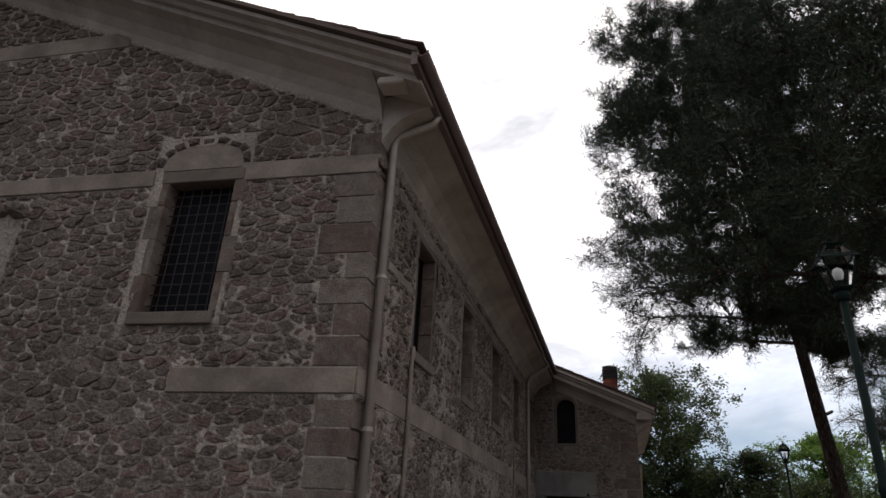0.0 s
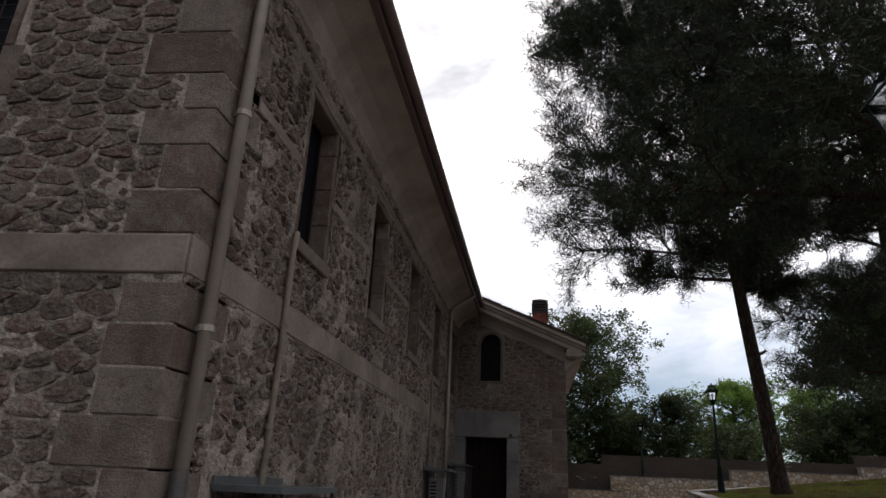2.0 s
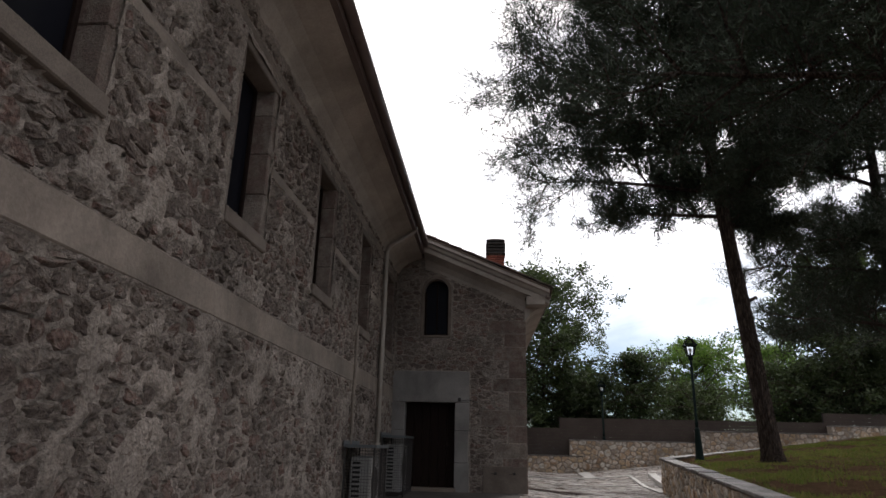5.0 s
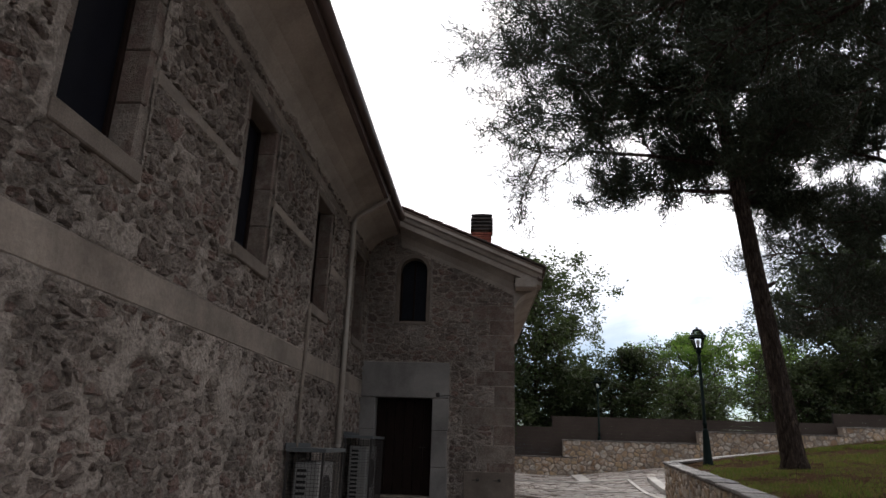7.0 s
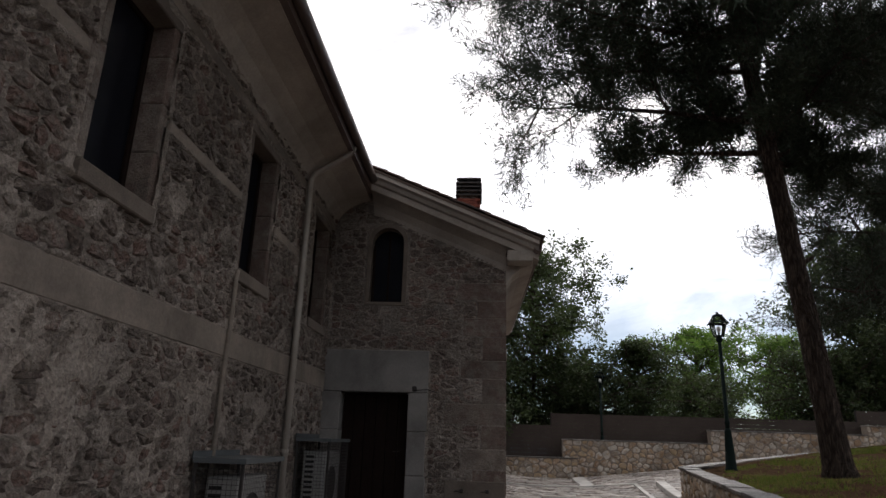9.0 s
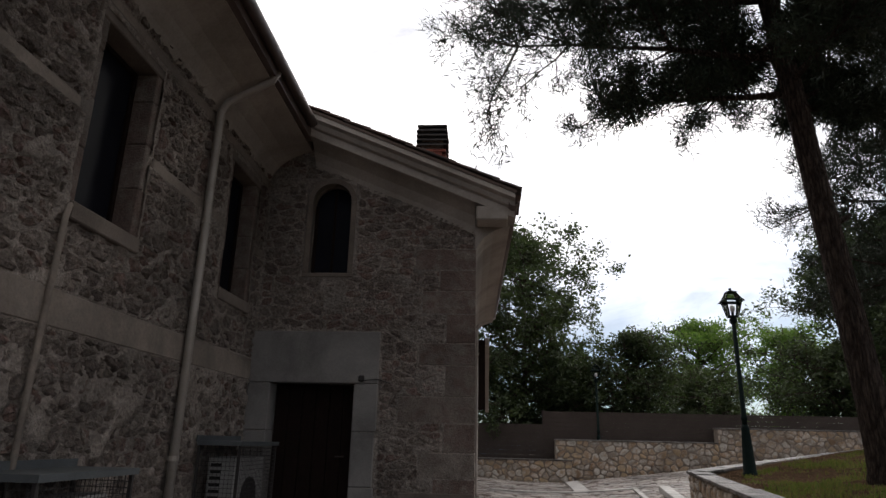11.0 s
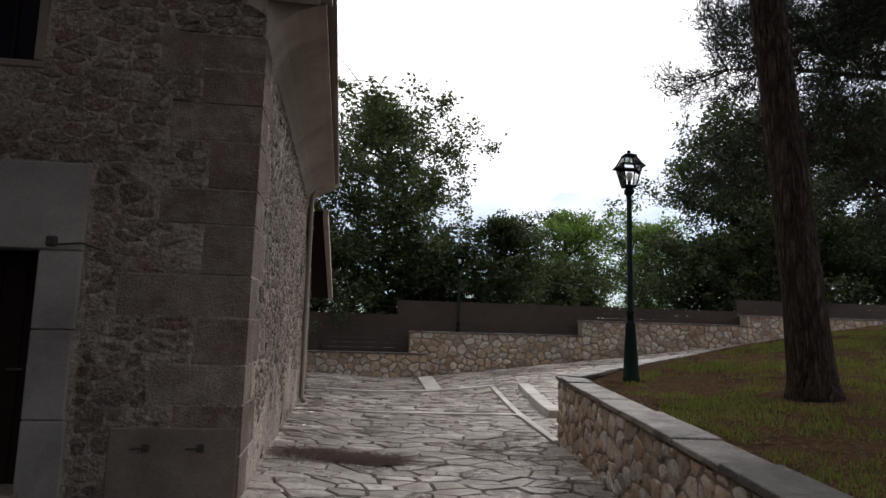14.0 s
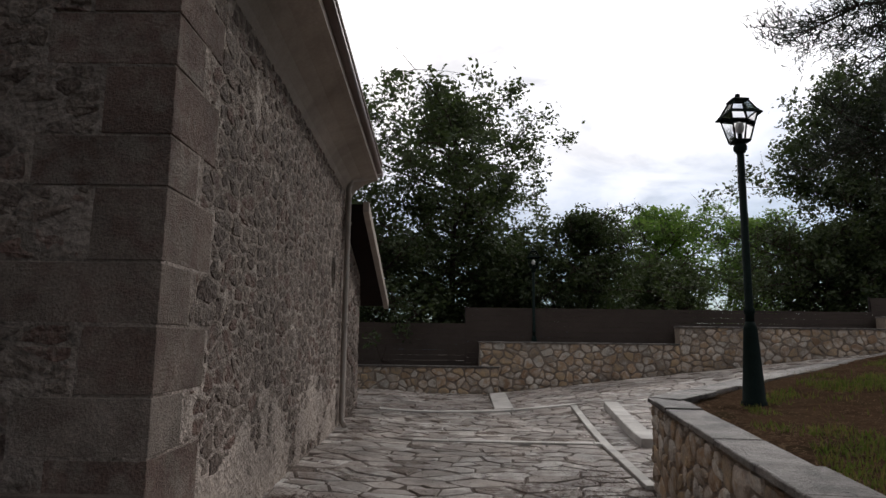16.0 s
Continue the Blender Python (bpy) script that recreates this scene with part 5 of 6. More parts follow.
def triangles(name, vs, mat, parent):
    """One mesh of loose triangles, three points each."""
    me = bpy.data.meshes.new(name)
    n = len(vs) // 3
    me.vertices.add(3 * n)
    me.vertices.foreach_set("co", vs.astype(np.float32).ravel())
    me.loops.add(3 * n)
    me.loops.foreach_set("vertex_index", np.arange(3 * n, dtype=np.int32))
    me.polygons.add(n)
    me.polygons.foreach_set("loop_start", np.arange(0, 3 * n, 3, dtype=np.int32))
    me.update(calc_edges=True)
    me.materials.append(mat)
    ob = new(name, me)
    ob.parent = parent
    return ob


def pine(x, y, z, lean_at, height, limbs, label, radius=0.3, seed=1, tufts=30, length=0.17, spread=0.1, stubs=()):
    """limbs: (height, bearing, reach, rise, thickness). The trunk follows lean_at(h)."""
    r = random.Random(seed)
    tree = empty("pine_tree", x, y, z)
    tagged(tree, label, "tree")
    hs = [-0.3, 0.0, 0.15, 0.4, 1.0] + [1.0 + (height - 1.0) * k / 12 for k in range(1, 13)]
    pts, rad = [], []
    for h in hs:
        o = lean_at(max(h, 0))
        pts.append((o[0], o[1], h))
        flare = 1.0 + 0.35 * math.exp(-max(h, 0) / 0.25)
        rad.append(max(0.03, radius * flare * (1 - 0.82 * max(h, 0) / height)))
    trunk = Shape().tube(pts, rad, 16)
    trunk.v = [tuple(Vector(p) + 0.03 * radius / 0.3 * Vector((noise.noise(Vector(p) * 3.0), noise.noise(Vector(p) * 3.0 + Vector((9, 0, 0))), 0))) for p in trunk.v]
    part("trunk", trunk, M_BARK, tree, smooth=True)
    for h, bearing, size in stubs:
        o, a = lean_at(h), radians(bearing)
        part("broken_stub", Shape().tube([(o[0], o[1], h), (o[0] + math.cos(a) * size * 0.6, o[1] + math.sin(a) * size * 0.6, h + 0.05), (o[0] + math.cos(a) * size, o[1] + math.sin(a) * size, h + 0.14)], [0.07, 0.055, 0.04], 7), M_BARK, tree)
    centres = []
    limb = [None]

    def grow(p, d, reach, thick, level):
        steps = 5
        q, way = Vector(p), Vector(d).normalized()
        line = [q.copy()]
        for k in range(steps):
            way = (way + Vector((r.gauss(0, 0.12), r.gauss(0, 0.12), r.gauss(0.03, 0.09)))).normalized()
            q = q + way * reach / steps
            line.append(q.copy())
        limb[0].tube(line, [thick * (1 - 0.75 * k / steps) for k in range(steps + 1)], 6 if level == 0 else 4, False)
        if level < 2:
            for k in range(1, steps + 1):
                for turn in range(3 if level == 0 and k > 1 else 2):
                    if level == 1 and r.random() < 0.15:
                        continue
                    s = (line[k] - line[k - 1]).normalized()
                    flat = Vector((-s.y, s.x, 0)).normalized()
                    a = r.uniform(0, 2 * math.pi) if level else 2 * math.pi * (turn + r.uniform(-0.3, 0.3)) / 3 + k
                    round_ = flat * math.cos(a) + s.cross(flat) * math.sin(a)
                    dd = (s * r.uniform(0.35, 0.9) + round_ * r.uniform(0.6, 1.1) + Vector((0, 0, 0.22))).normalized()
                    grow(line[k], dd, reach * (r.uniform(0.26, 0.40) if level == 0 else r.uniform(0.32, 0.5)), thick * 0.42, level + 1)
        if level >= 1:
            for k in range(2 if level == 1 else 1, steps + 1):
                centres.append((line[k], way))

    for h, bearing, reach, rise, thick in limbs:
        o = lean_at(h)
        a = radians(bearing)
        limb[0] = Shape()
        grow((o[0], o[1], h), (math.cos(a), math.sin(a), rise), reach, thick, 0)
        part("limb", limb[0], M_BARK, tree)
    triangles("crown", needle_tufts(centres, seed, tufts, length, spread), M_NEEDLE, tree)


def lean_big(h):
    return (-0.064 * h - 0.0022 * h * h, 0.01 * h, 0)


rng = random.Random(77)
big_limbs = []
for k in range(56):
    h = 6.2 + 14.6 * (k / 55) ** 1.05
    bearing = (k * 137.5 + rng.uniform(-20, 20)) % 360
    west = 0.5 + 0.5 * math.cos(radians(bearing - 190))
    reach = (2.45 + 2.85 * west) * (1.0 - 0.36 * max(0, (h - 14) / 7)) * rng.uniform(0.86, 1.06) * min(1.0, 0.74 + 0.26 * (h - 6.2) / 1.8)
    big_limbs.append((h, bearing, reach, rng.uniform(-0.10, 0.20) + 0.05 * (k < 8), 0.068 * (1 - 0.5 * (h - 7) / 14)))
pine(6.79, 23.55, 1.74, lean_big, 22.0, big_limbs, "tall leaning pine with scaly dark trunk and broad needle crown", 0.23, 3, 16, 0.2, 0.115, stubs=((6.3, -10, 0.40), (4.0, 10, 0.42)))


def lean_b(h):
    return (0.02 * h, -0.01 * h, 0)


limbs_b = []
for k in range(34):
    h = 3.2 + 13 * k / 33
    limbs_b.append((h, (k * 137.5 + 60) % 360, 3.8 * (1.1 - 0.5 * k / 33), rng.uniform(-0.15, 0.2), 0.08))
pine(13.2, 28.5, 2.3, lean_b, 18.0, limbs_b, "dark pine with low hanging branches on the raised lawn", 0.28, 8, 12, 0.22, 0.12)
limbs_c = []
for k in range(38):
    h = 4.9 + 12 * k / 37
    limbs_c.append((h, (k * 137.5 + 20) % 360, 4.7 * (1.05 - 0.35 * k / 37), rng.uniform(-0.05, 0.25), 0.09))
pine(7.5, 14.6, 1.5, lean_b, 18.0, limbs_c, "dense dark pine standing on the raised lawn", 0.3, 15, 11, 0.21, 0.12)


def leafy_tree(x, y, height, crown_w, crown_lo, leaves, mat, label, seed, leaf=0.13, trunk_r=0.16, gaps=0.25, bare_top=False):
    r = random.Random(seed)
    z = ground_z(x, y)
    tree = empty("tree", x, y, z)
    tagged(tree, label, "tree")
    wood, tips = Shape(), []
    fork = height * crown_lo * 0.9
    wood.tube([(0, 0, -0.3), (0.05, 0, fork * 0.5), (0, 0.05, fork), (0.1, 0, height * 0.7), (0.1, 0.1, height * 0.9)], [trunk_r * 1.2, trunk_r, trunk_r * 0.85, trunk_r * 0.45, 0.02], 9)
    part("trunk", wood, M_BARK, tree, smooth=True)
    for k in range(46):
        h = height * (crown_lo + (0.93 - crown_lo) * (k + r.random()) / 46)
        f = (h / height - crown_lo) / (1 - crown_lo)
        wide = crown_w * (0.55 + 0.65 * math.sin(math.pi * min(1, 0.18 + f * 0.8))) * (1.0 if f < 0.6 else 1.25 - 0.75 * (f - 0.6) / 0.4)
        reach = wide * r.uniform(0.55, 1.1) * 0.85
        a = k * 2.4 + r.uniform(-0.4, 0.4)
        boughs = Shape()
        q = Vector((0.1, 0.05, h * 0.86))
        line = [q.copy()]
        way = Vector((math.cos(a), math.sin(a), r.uniform(0.1, 0.55))).normalized()
        for j in range(5):
            way = (way + Vector((r.gauss(0, 0.16), r.gauss(0, 0.16), r.gauss(0.02, 0.14)))).normalized()
            q = q + way * reach / 5
            q.z = min(q.z, height * 0.97)
            line.append(q.copy())
            for _ in range(4):
                tw = q + Vector((r.gauss(0, 1), r.gauss(0, 1), r.gauss(0.1, 0.8))) * reach * 0.15
                tips.append((tw, j))
                boughs.tube([q, (q + tw) / 2 + Vector((0, 0, 0.05)), tw], [0.014, 0.009, 0.004], 3, False)
        boughs.tube(line, [0.055, 0.045, 0.035, 0.025, 0.016, 0.008], 5, False)
        part("bough", boughs, M_BARK, tree)
    tips = [t for t in tips if r.random() > gaps and t[0].z < height * 0.875]
    vs, fs = [], []
    for _ in range(leaves):
        c, j = r.choice(tips)
        p = c + Vector((r.gauss(0, 0.15), r.gauss(0, 0.15), r.gauss(0, 0.13))) * (crown_w / 3.2)
        u = Vector((r.gauss(0, 1), r.gauss(0, 1), r.gauss(0, 0.7))).normalized()
        v = u.cross(Vector((r.gauss(0, 1), r.gauss(0, 1), r.gauss(0, 1)))).normalized()
        l = leaf * r.uniform(0.6, 1.25)
        n = len(vs)
        vs += [p, p + u * l * 0.5 + v * l * 0.26, p + u * l, p + u * l * 0.5 - v * l * 0.26]
        fs.append((n, n + 1, n + 2, n + 3))
    raw("crown", vs, fs, mat, tree)


leafy_tree(2.6, 43.0, 12.6, 5.2, 0.08, 40000, M_LEAF, "tall spreading leafy tree behind the fence", 51, 0.2, gaps=0.45)
leafy_tree(-4.0, 45.0, 9.0, 5.0, 0.08, 16000, M_LEAF_DARK, "leafy tree half hidden behind the annexe", 52, 0.24)
leafy_tree(7.3, 41.5, 6.4, 2.6, 0.10, 22000, M_LEAF_DARK, "dark bushy tree with bare twigs at its top", 53, 0.15, gaps=0.1)
leafy_tree(14.2, 55.0, 8.6, 4.0, 0.05, 20000, M_LEAF_BRIGHT, "bright green tree in the distance", 54, 0.22, gaps=0.4)
leafy_tree(20.5, 57.0, 7.8, 4.0, 0.05, 16000, M_LEAF_BRIGHT, "bright green bushy tree in the distance", 55, 0.22)
leafy_tree(18.8, 42.0, 11.4, 5.2, 0.06, 52000, M_LEAF_DARK, "large dark leafy tree beyond the lawn", 56, 0.2)
leafy_tree(26.0, 41.0, 11.5, 5.4, 0.06, 42000, M_LEAF_DARK, "large dark leafy tree beyond the lawn", 57, 0.22)
leafy_tree(33.0, 38.0, 10.0, 5.0, 0.06, 16000, M_LEAF_DARK, "dark leafy tree far across the lawn", 58, 0.25)
leafy_tree(11.2, 46.0, 4.4, 3.2, 0.03, 18000, M_LEAF, "low leafy shrub behind the fence", 59, 0.16)
leafy_tree(-0.5, 40.5, 5.4, 3.4, 0.03, 22000, M_LEAF_DARK, "dark shrub close behind the fence", 60, 0.16)
leafy_tree(4.6, 42.0, 5.6, 3.2, 0.03, 22000, M_LEAF_DARK, "dark shrub behind the fence", 61, 0.17)
leafy_tree(15.5, 41.0, 4.6, 3.4, 0.03, 18000, M_LEAF_DARK, "low dark shrub beyond the fence", 62, 0.17)

leafy_tree(29.0, 47.0, 6.0, 4.4, 0.03, 16000, M_LEAF_DARK, "dark shrub far across the lawn", 63, 0.2)
leafy_tree(22.0, 44.0, 5.5, 4.4, 0.03, 18000, M_LEAF_DARK, "dark shrub beyond the lawn", 64, 0.2)

# far hills; the blue of the air haze is put into their colour
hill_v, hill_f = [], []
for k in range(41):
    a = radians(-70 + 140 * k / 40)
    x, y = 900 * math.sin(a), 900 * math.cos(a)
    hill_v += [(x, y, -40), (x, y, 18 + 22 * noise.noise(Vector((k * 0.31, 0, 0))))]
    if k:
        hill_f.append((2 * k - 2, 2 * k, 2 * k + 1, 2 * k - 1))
structure(raw("backdrop_hills", hill_v, hill_f, M_HILL), "distant hills with blue haze in their colour", "hills")

# ---- loose bits of the plaza ----


def strip(name, pts, width, label, lift=0.045):
    """A run of pale marble pieces set in the paving."""
    run = empty(name, *pts[0], 0)
    run.matrix_basis = Matrix()
    structure(run, label, "paving strip")
    r = random.Random(int(pts[0][0] * 100))
    p, q = Vector((*pts[0], 0)), Vector((*pts[1], 0))
    d = (q - p).normalized()
    side = Vector((-d.y, d.x, 0))
    length, s = (q - p).length, 0.0
    while s < length - 0.02:
        l = min(length - s, r.uniform(0.55, 0.9))
        b = Shape().box(0.004, l - 0.004, -width / 2, width / 2, -0.05, 0, 0.006)
        pts3 = []
        for a in b.v:
            w = p + d * (s + a[0]) + side * a[1]
            pts3.append((w.x, w.y, ground_z(w.x, w.y) + lift + a[2]))
        part("marble_piece", Shape().add(pts3, b.f), M_MARBLE, run)
        s += l


STRIPS = [((1.0, 33.0), (5.35, 33.7), 0.17), ((1.9, 29.6), (5.0, 29.4), 0.15), ((5.25, 33.5), (4.72, 26.4), 0.13), ((3.74, 33.7), (3.85, 37.1), 0.42), ((2.3, 22.35), (4.0, 22.0), 0.2)]
for a, b, w in STRIPS:
    strip("marble_strip", (a, b), w, "pale marble strip set flush in the paving")


def step_block(pts, width, h):
    st = empty("stone_step", 0, 0, 0)
    st.matrix_basis = Matrix()
    structure(st, "pale stone step edge rising from the paving", "step")
    p, q = Vector((*pts[0], 0)), Vector((*pts[1], 0))
    d = (q - p).normalized()
    side = Vector((-d.y, d.x, 0))
    n = 5
    for k in range(n):
        b = Shape().box((q - p).length * k / n + 0.004, (q - p).length * (k + 1) / n - 0.004, -width / 2, width / 2, -0.2, h, 0.012)
        part("step_stone", Shape().add([tuple(p + d * a[0] + side * a[1] + Vector((0, 0, ground_z(*(p + d * a[0]).xy) + a[2]))) for a in b.v], b.f), M_MARBLE, st)


step_block(((5.95, 33.0), (5.6, 29.2)), 0.3, 0.15)
step_block(((7.5, 33.6), (7.2, 30.8)), 0.3, 0.15)

# dead pine needles and leaves on the paving
rng = random.Random(90)
lv2, lf2 = [], []
for cx, cy, sx, sy, cnt in ((1.45, 25.05, 0.36, 0.20, 5200), (1.95, 24.95, 0.22, 0.12, 2200), (3.7, 25.6, 0.28, 0.5, 900), (1.3, 33.4, 0.8, 0.45, 1500), (4.3, 26.6, 0.25, 0.6, 700), (0.95, 30.2, 0.2, 0.8, 600), (4.0, 23.0, 0.2, 1.6, 700), (0.9, 26.5, 0.12, 2.0, 500), (3.0, 28.0, 1.0, 3.0, 900)):
    for _ in range(cnt):
        x, y = rng.gauss(cx, sx), rng.gauss(cy, sy)
        if x < east_x(y) + 0.05:
            continue
        a, l = rng.uniform(0, 6.28), rng.uniform(0.04, 0.10)
        z = ground_z(x, y) + 0.03 + rng.uniform(0, 0.012)
        dx, dy = math.cos(a), math.sin(a)
        n = len(lv2)
        lv2 += [(x - dy * 0.006, y + dx * 0.006, z), (x + dy * 0.006, y - dx * 0.006, z), (x + dx * l, y + dy * l, z + rng.uniform(-0.004, 0.012))]
        lf2.append((n, n + 1, n + 2))
M_LITTER = material("dead_needles", [(0.035, 0.016, 0.012), (0.075, 0.036, 0.026)], scale=3, fine=20, bump=0, vary="island")
tagged(raw("needle_litter", lv2, lf2, M_LITTER), "brown fallen pine needles on the paving", "litter", kind="stuff")

# ---- stones of the walls and the paving ----
rng = random.Random(101)
f_avoid = [(FW[0] - 0.18, FW[1] + 0.26, FW[2] - 0.18, FW[3] + 0.22), (1.9, 3.45, 6.1, 6.78), (3.41, 16.0, B_U[0] - 0.01, B_U[1] + 0.01), (-1, 1.97, B_U[0] - 0.01, B_U[1] + 0.03), (-1, 2.46, B_L[0] - 0.01, B_L[1] + 0.01), (4.6, 16.0, B_T[0] - 0.01, B_T[1] + 0.01), (5.5, 9.0, 0.4, 5.85)]
quoin_f, quoin_s = [], []
z = 0.0
k = 0
while z < 6.35:
    h = rng.uniform(0.30, 0.44)
    if any(b0 - 0.2 < z < b1 or b0 < z + h < b1 for b0, b1 in (B_U, B_L)):
        nb = B_U if z > 4 else B_L
        if z < nb[0] - 0.1:
            h = nb[0] - 0.01 - z
        else:
            z = nb[1] + 0.02
            continue
    wf = 0.66 if k % 2 == 0 else 0.40
    wf *= rng.uniform(0.65, 1.25)
    ws = 0.42 if k % 2 == 0 else 0.75
    quoin_f.append((0.0, wf, z, z + h))
    quoin_s.append((0.0, ws, z, z + h))
    z += h + 0.012
    k += 1
for (a0, a1, b0, b1), (_, s1, _, _) in zip(quoin_f, quoin_s):
    q = Shape().box(XW - a1, XW + 0.016, FY - 0.016, FY + s1, b0 + 0.002, b1 - 0.002, 0.007)
    q.v = [(x, y - FS * max(0.0, XW - x), z_) for x, y, z_ in q.v]
    part("quoin", q, M_QUOIN, church)
qf_avoid = [(a0 - 0.5, a1 + 0.012, b0 - 0.006, b1 + 0.006) for a0, a1, b0, b1 in quoin_f]
polys = []
for p in cells(0.0, 11.0, 0.2, 12.0, 0.25, 0.125, rng, 0.42, 0.30):
    q = avoid(p, f_avoid)
    if len(q) >= 3:
        q = avoid(q, qf_avoid)
    if len(q) >= 3:
        q = clip(q, -ROOF, 1.0, 7.04 + ROOF * 0.72 - 0.62)
    if len(q) >= 3:
        polys.append(q)
stones_front = polys
masonry(church, "stone", front_place, polys, 0.022, 0.026, M_RUBBLE, M_RUBBLE_I, lambda u, v: u < 3.9 and 2.6 < v < 6.6, rng, rim=0.8, rough=0.35)

rng = random.Random(102)
s_avoid = [(y - 0.16, y + WIN_W + 0.16, WIN_B - 0.17, WIN_T + 0.21) for y in WIN_Y] + [(0, 40, B_L[0] - 0.01, B_L[1] + 0.01), (0, 40, 6.01, 6.17), (0, 40, 4.815, 4.965)]
qs_avoid = [(FY - 0.5, FY + s1 + 0.012, b0 - 0.006, b1 + 0.006) for _, s1, b0, b1 in quoin_s]
polys = []
for p in cells(FY + 0.05, AY, 0.0, 6.3, 0.215, 0.13, rng, 0.48, 0.26):
    q = avoid(p, s_avoid)
    if len(q) >= 3:
        q = avoid(q, qs_avoid)
    if len(q) >= 3:
        polys.append(q)
stones_side = polys
masonry(church, "stone", side_place, polys, 0.022, 0.036, M_RUBBLE, M_RUBBLE_I, lambda u, v: 9.0 < u < 14.0 and 2.0 < v < 5.2, rng, uneven=0.9, rim=0.6, rough=0.55)

rng = random.Random(103)
z, k = 0.75, 0
a_q = []
while z < 5.0:
    h = rng.uniform(0.30, 0.46)
    a_q.append(((1.0 if k % 2 == 0 else 0.55) * rng.uniform(0.75, 1.15), 0.45 if k % 2 == 0 else 0.8, z, z + h))
    z += h + 0.012
    k += 1
for i, (ws, we, b0, b1) in enumerate(a_q):
    q = Shape().box(AX - ws, AX + 0.014, AY - 0.013, AY + we, b0 + 0.003, b1 - 0.003, 0.004)
    q.v = [(x - (0.024 * max(0, y - AY) if x > AX - 0.1 else 0), y, z_) for x, y, z_ in q.v]
    part("quoin", q, M_QUOIN, annex)
a_avoid = [(XW - 1, -0.67, 0.0, 3.72), (AWIN[0] - 0.1, AWIN[1] + 0.1, AWIN[2] - 0.09, SPR + R + 0.09)] + [(AX - ws - 0.012, AX + 1, b0 - 0.006, b1 + 0.006) for ws, we, b0, b1 in a_q]
polys = []
for p in cells(XW + 0.05, AX, 0.75, 7.0, 0.25, 0.12, rng, 0.46, 0.25):
    q = avoid(p, a_avoid)
    if len(q) >= 3:
        q = clip(q, A_ROOF, 1.0, 5.62 + A_ROOF * 1.25 - 0.12 - 0.46)
    if len(q) >= 3:
        polys.append(q)
stones_south = polys
masonry(annex, "stone", annex_s_place, polys, 0.022, 0.020, M_RUBBLE, M_RUBBLE_I, lambda u, v: True, rng, rim=0.7, rough=0.4)
rng = random.Random(104)
e_avoid = [(29.05, 29.46, 3.1, 3.72)] + [(AY - 1, AY + we + 0.012, b0 - 0.006, b1 + 0.006) for ws, we, b0, b1 in a_q]
polys = [q for q in (avoid(p, e_avoid) for p in cells(AY + 0.05, 30.5, 0.6, 5.2, 0.22, 0.135, rng, 0.47, 0.25)) if len(q) >= 3]
stones_east = polys
masonry(annex, "stone", annex_e_place, polys, 0.030, 0.014, M_RUBBLE, M_RUBBLE_I, lambda u, v: u < 28.0 and v < 4.4, rng, rim=0.6, rough=0.5)
rng = random.Random(105)
polys = [clip(p, 0.32, 1.0, 4.5 + 0.32 * 30.56) for p in cells(30.6, 33.2, 0.6, 4.5, 0.29, 0.20, rng, 0.40, 0.20)]
stones_lean = [p for p in polys if len(p) >= 3]


def lean_place(u, v, w):
    return (0.48 + w, u, v)


masonry(lean, "stone", lean_place, polys, 0.040, 0.034, M_RUBBLE, M_RUBBLE_I, lambda u, v: True, rng)

hole_f = [(FW[0] - 0.1, FW[1] + 0.1, FW[2] - 0.1, FW[3] + 0.1), (2.05, 3.3, 6.15, 6.58)]
mortar_skin(church, front_place, 0.0, 11.0, 0.3, 11.6, hole_f, lambda u: 7.04 + ROOF * (u + 0.72) - 0.4, 1.0, stones_front, lambda u, v: -0.42, quoin_f + [(0.0, 1.96, B_U[0] + 0.01, B_U[1]), (3.42, 11.0, B_U[0] + 0.01, B_U[1] - 0.01), (0.0, 2.45, B_L[0] + 0.01, B_L[1] - 0.01), (4.6, 11.0, B_T[0] + 0.01, B_T[1] - 0.01)], M_MORTAR_FRONT, high=0.026)
mortar_skin(church, side_place, FY, AY, 0.1, 6.6, [(y - 0.1, y + WIN_W + 0.1, WIN_B - 0.1, WIN_T + 0.1) for y in WIN_Y], lambda u: 9, 4.0, stones_side, lambda u, v: -0.40 if v > 3.1 else -0.2, [(FY, FY + c[1] - 0.01, c[2], c[3]) for c in quoin_s] + [(FY, AY, B_L[0] + 0.012, B_L[1] - 0.012), (FY, AY, 6.03, 6.15), (FY, AY, 4.835, 4.945)], base=0.014, high=0.058)
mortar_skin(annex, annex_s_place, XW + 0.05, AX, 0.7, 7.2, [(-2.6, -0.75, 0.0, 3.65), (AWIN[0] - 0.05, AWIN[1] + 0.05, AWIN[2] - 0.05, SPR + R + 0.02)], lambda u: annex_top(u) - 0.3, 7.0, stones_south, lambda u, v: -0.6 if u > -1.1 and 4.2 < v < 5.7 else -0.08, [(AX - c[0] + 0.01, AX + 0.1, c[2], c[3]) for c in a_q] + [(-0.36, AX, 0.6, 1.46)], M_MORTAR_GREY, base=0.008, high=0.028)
mortar_skin(annex, annex_e_place, AY, 30.5, 0.6, 5.3, [(29.08, 29.44, 3.12, 3.7)], lambda u: 9, 9.0, stones_east, lambda u, v: -0.6 if v > 1.6 + 0.25 * math.sin(u * 2.3) else 0.25, [(AY - 0.1, AY + c[1] - 0.01, c[2], c[3]) for c in a_q], M_MORTAR_FRONT, low=-0.03, base=0.008, high=0.030)
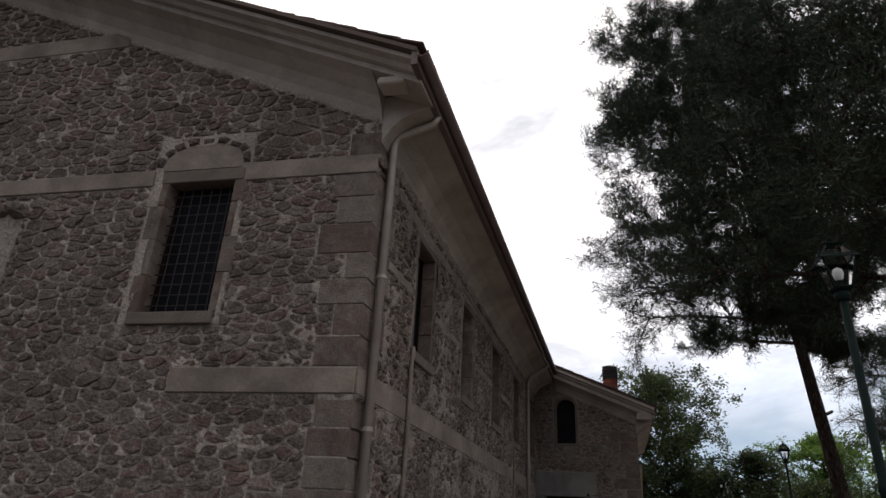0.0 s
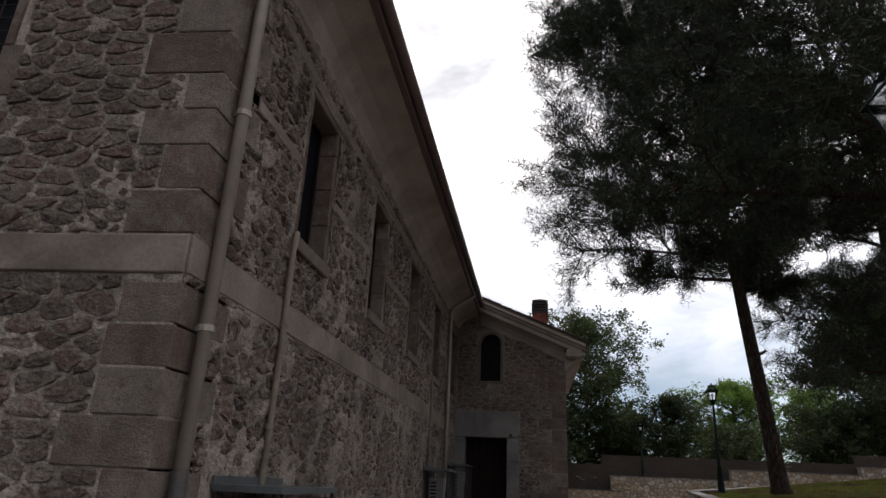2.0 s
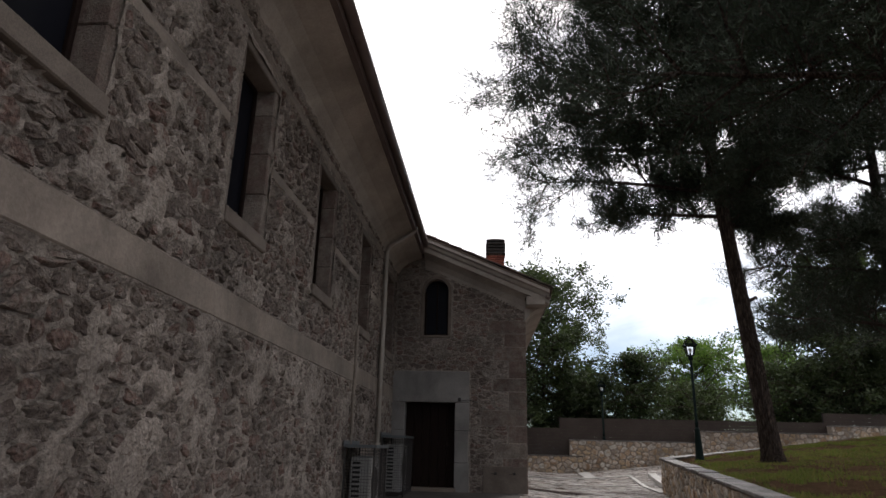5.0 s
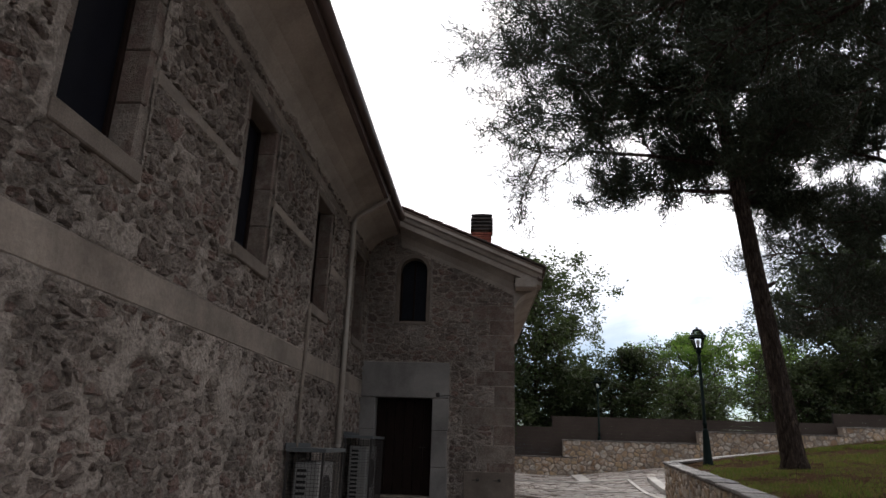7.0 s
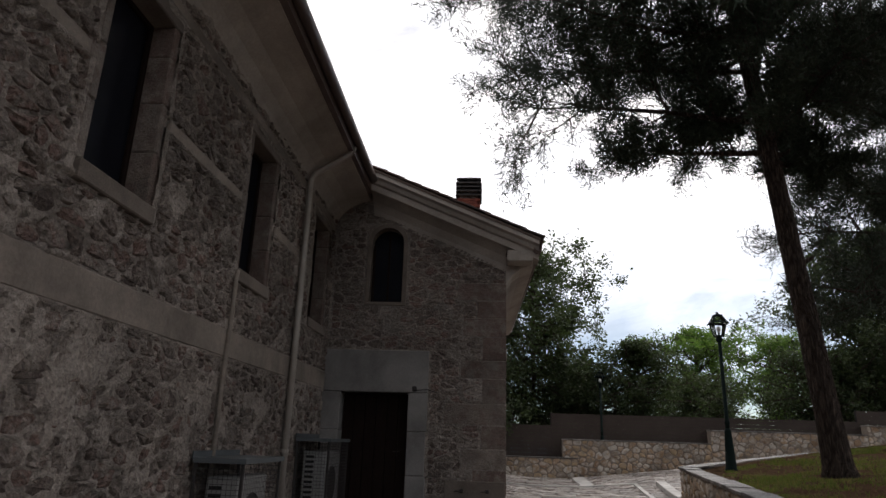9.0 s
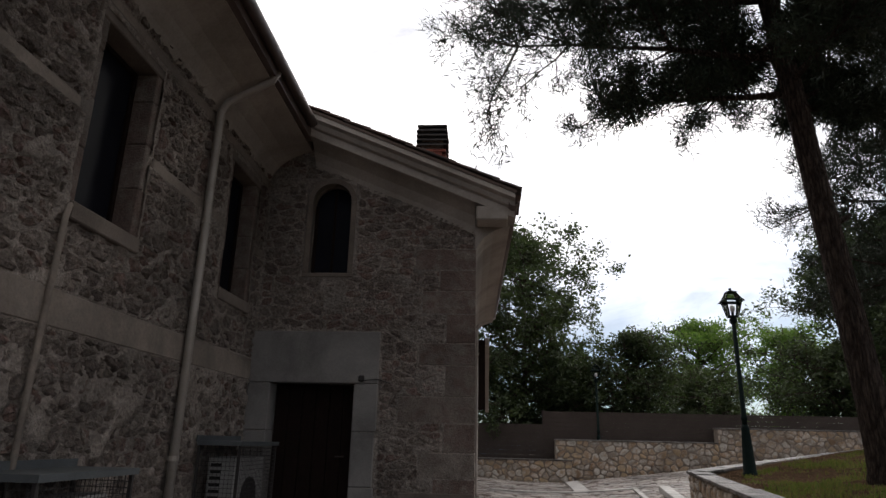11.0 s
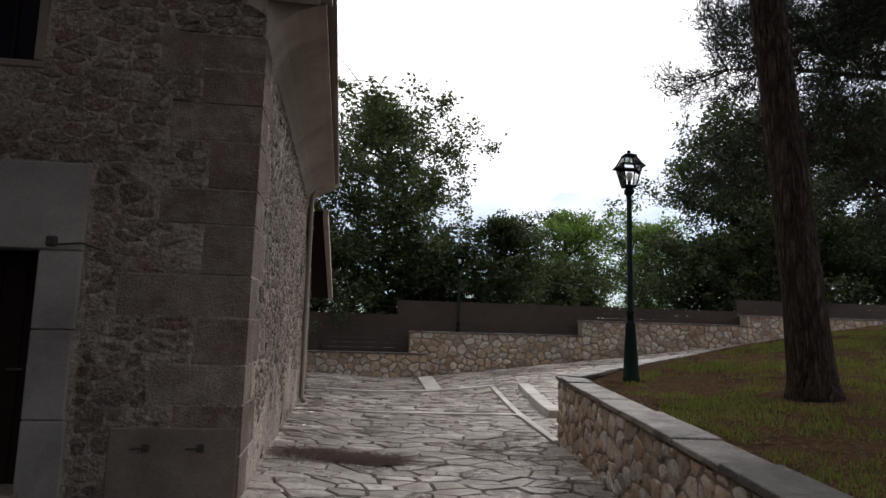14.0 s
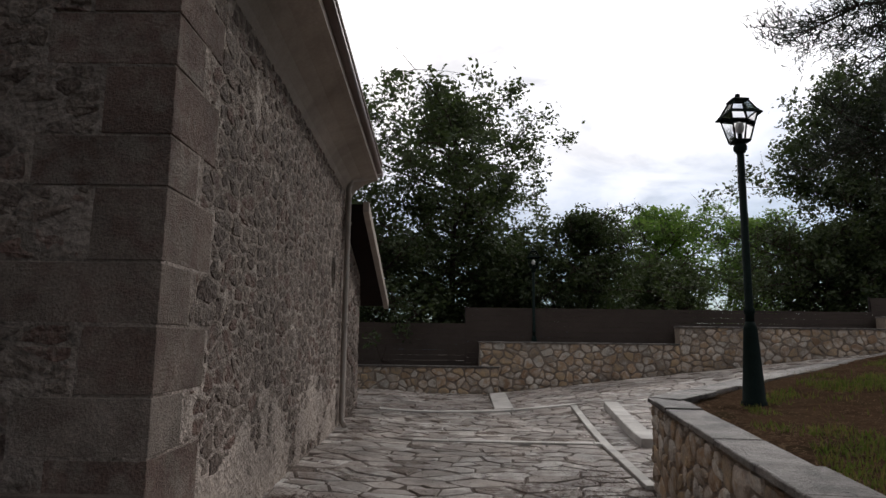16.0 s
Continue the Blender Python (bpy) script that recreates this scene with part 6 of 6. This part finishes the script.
mortar_skin(lean, lean_place, 30.6, 33.2, 0.6, 4.6, [], lambda u: 4.4 - 0.32 * (u - 30.56), 12.0, stones_lean, lambda u, v: -0.2)

# smooth concrete apron before the annexe door, much darker than the flagstones
APRON_X = 0.52
M_CONCRETE = material("dark_concrete", [(0.035, 0.031, 0.029), (0.075, 0.067, 0.062), (0.05, 0.044, 0.041)], rough=0.8, scale=1.6, fine=40, bump=0.4, dist=0.01, grain=0.25, stain=0.4, stain_scale=0.9)
apron_v, apron_f = [], []
for k in range(21):
    y = 15.0 + (AY - 0.002 - 15.0) * k / 20
    for i in range(9):
        x = XW + 0.002 + (APRON_X - 0.04 * (k % 2) - XW) * i / 8
        apron_v.append((x, y, ground_z(x, y) + 0.022))
        if k and i:
            a = k * 9 + i
            apron_f.append((a - 10, a - 9, a, a - 1))
structure(raw("pavement", apron_v, apron_f, M_CONCRETE), "dark concrete apron along the church and annexe walls", "pavement")

# paving
paving = structure(empty("paving", 0, 0, 0), "irregular grey and beige flagstone paving with narrow joints", "paving")
rng = random.Random(106)


def paving_place(u, v, w):
    return (u, v, ground_z(u, v) + max(w, -0.01))


polys = []
for p in cells(XW, 22.0, -4.0, WY, 0.33, 0.225, rng, 0.49, 0.29):
    cu, cv = sum(a[0] for a in p) / len(p), sum(a[1] for a in p) / len(p)
    if cv < 26.6 and cu > bed_edge(cv) + 0.1:
        continue
    if cv >= 26.6 and cu > branch_x(cv) - 0.2:
        continue
    if 15.0 < cv <= AY - 0.1 and cu < APRON_X:
        continue
    if cv > AY - 0.1 and cu < AX - 0.2:
        if cv < 33.4:
            continue
    q = p
    for a, b, w in STRIPS:
        d = Vector((b[0] - a[0], b[1] - a[1])).normalized()
        t = (cu - a[0]) * d.x + (cv - a[1]) * d.y
        if -0.2 < t < math.hypot(b[0] - a[0], b[1] - a[1]) + 0.2:
            off = -(cu - a[0]) * d.y + (cv - a[1]) * d.x
            nx, ny = -d.y, d.x
            c0 = nx * a[0] + ny * a[1]
            q = clip(q, -nx, -ny, -(c0 + w / 2 + 0.01)) if off > 0 else clip(q, nx, ny, c0 - w / 2 - 0.01)
            if len(q) < 3:
                break
    if len(q) >= 3:
        polys.append(q)
masonry(paving, "flagstone", paving_place, polys, 0.010, 0.022, M_PAVE, M_PAVE_I, lambda u, v: 21.2 < v < 25.2 and u > 0.7, rng, rounds=0, uneven=0.4)
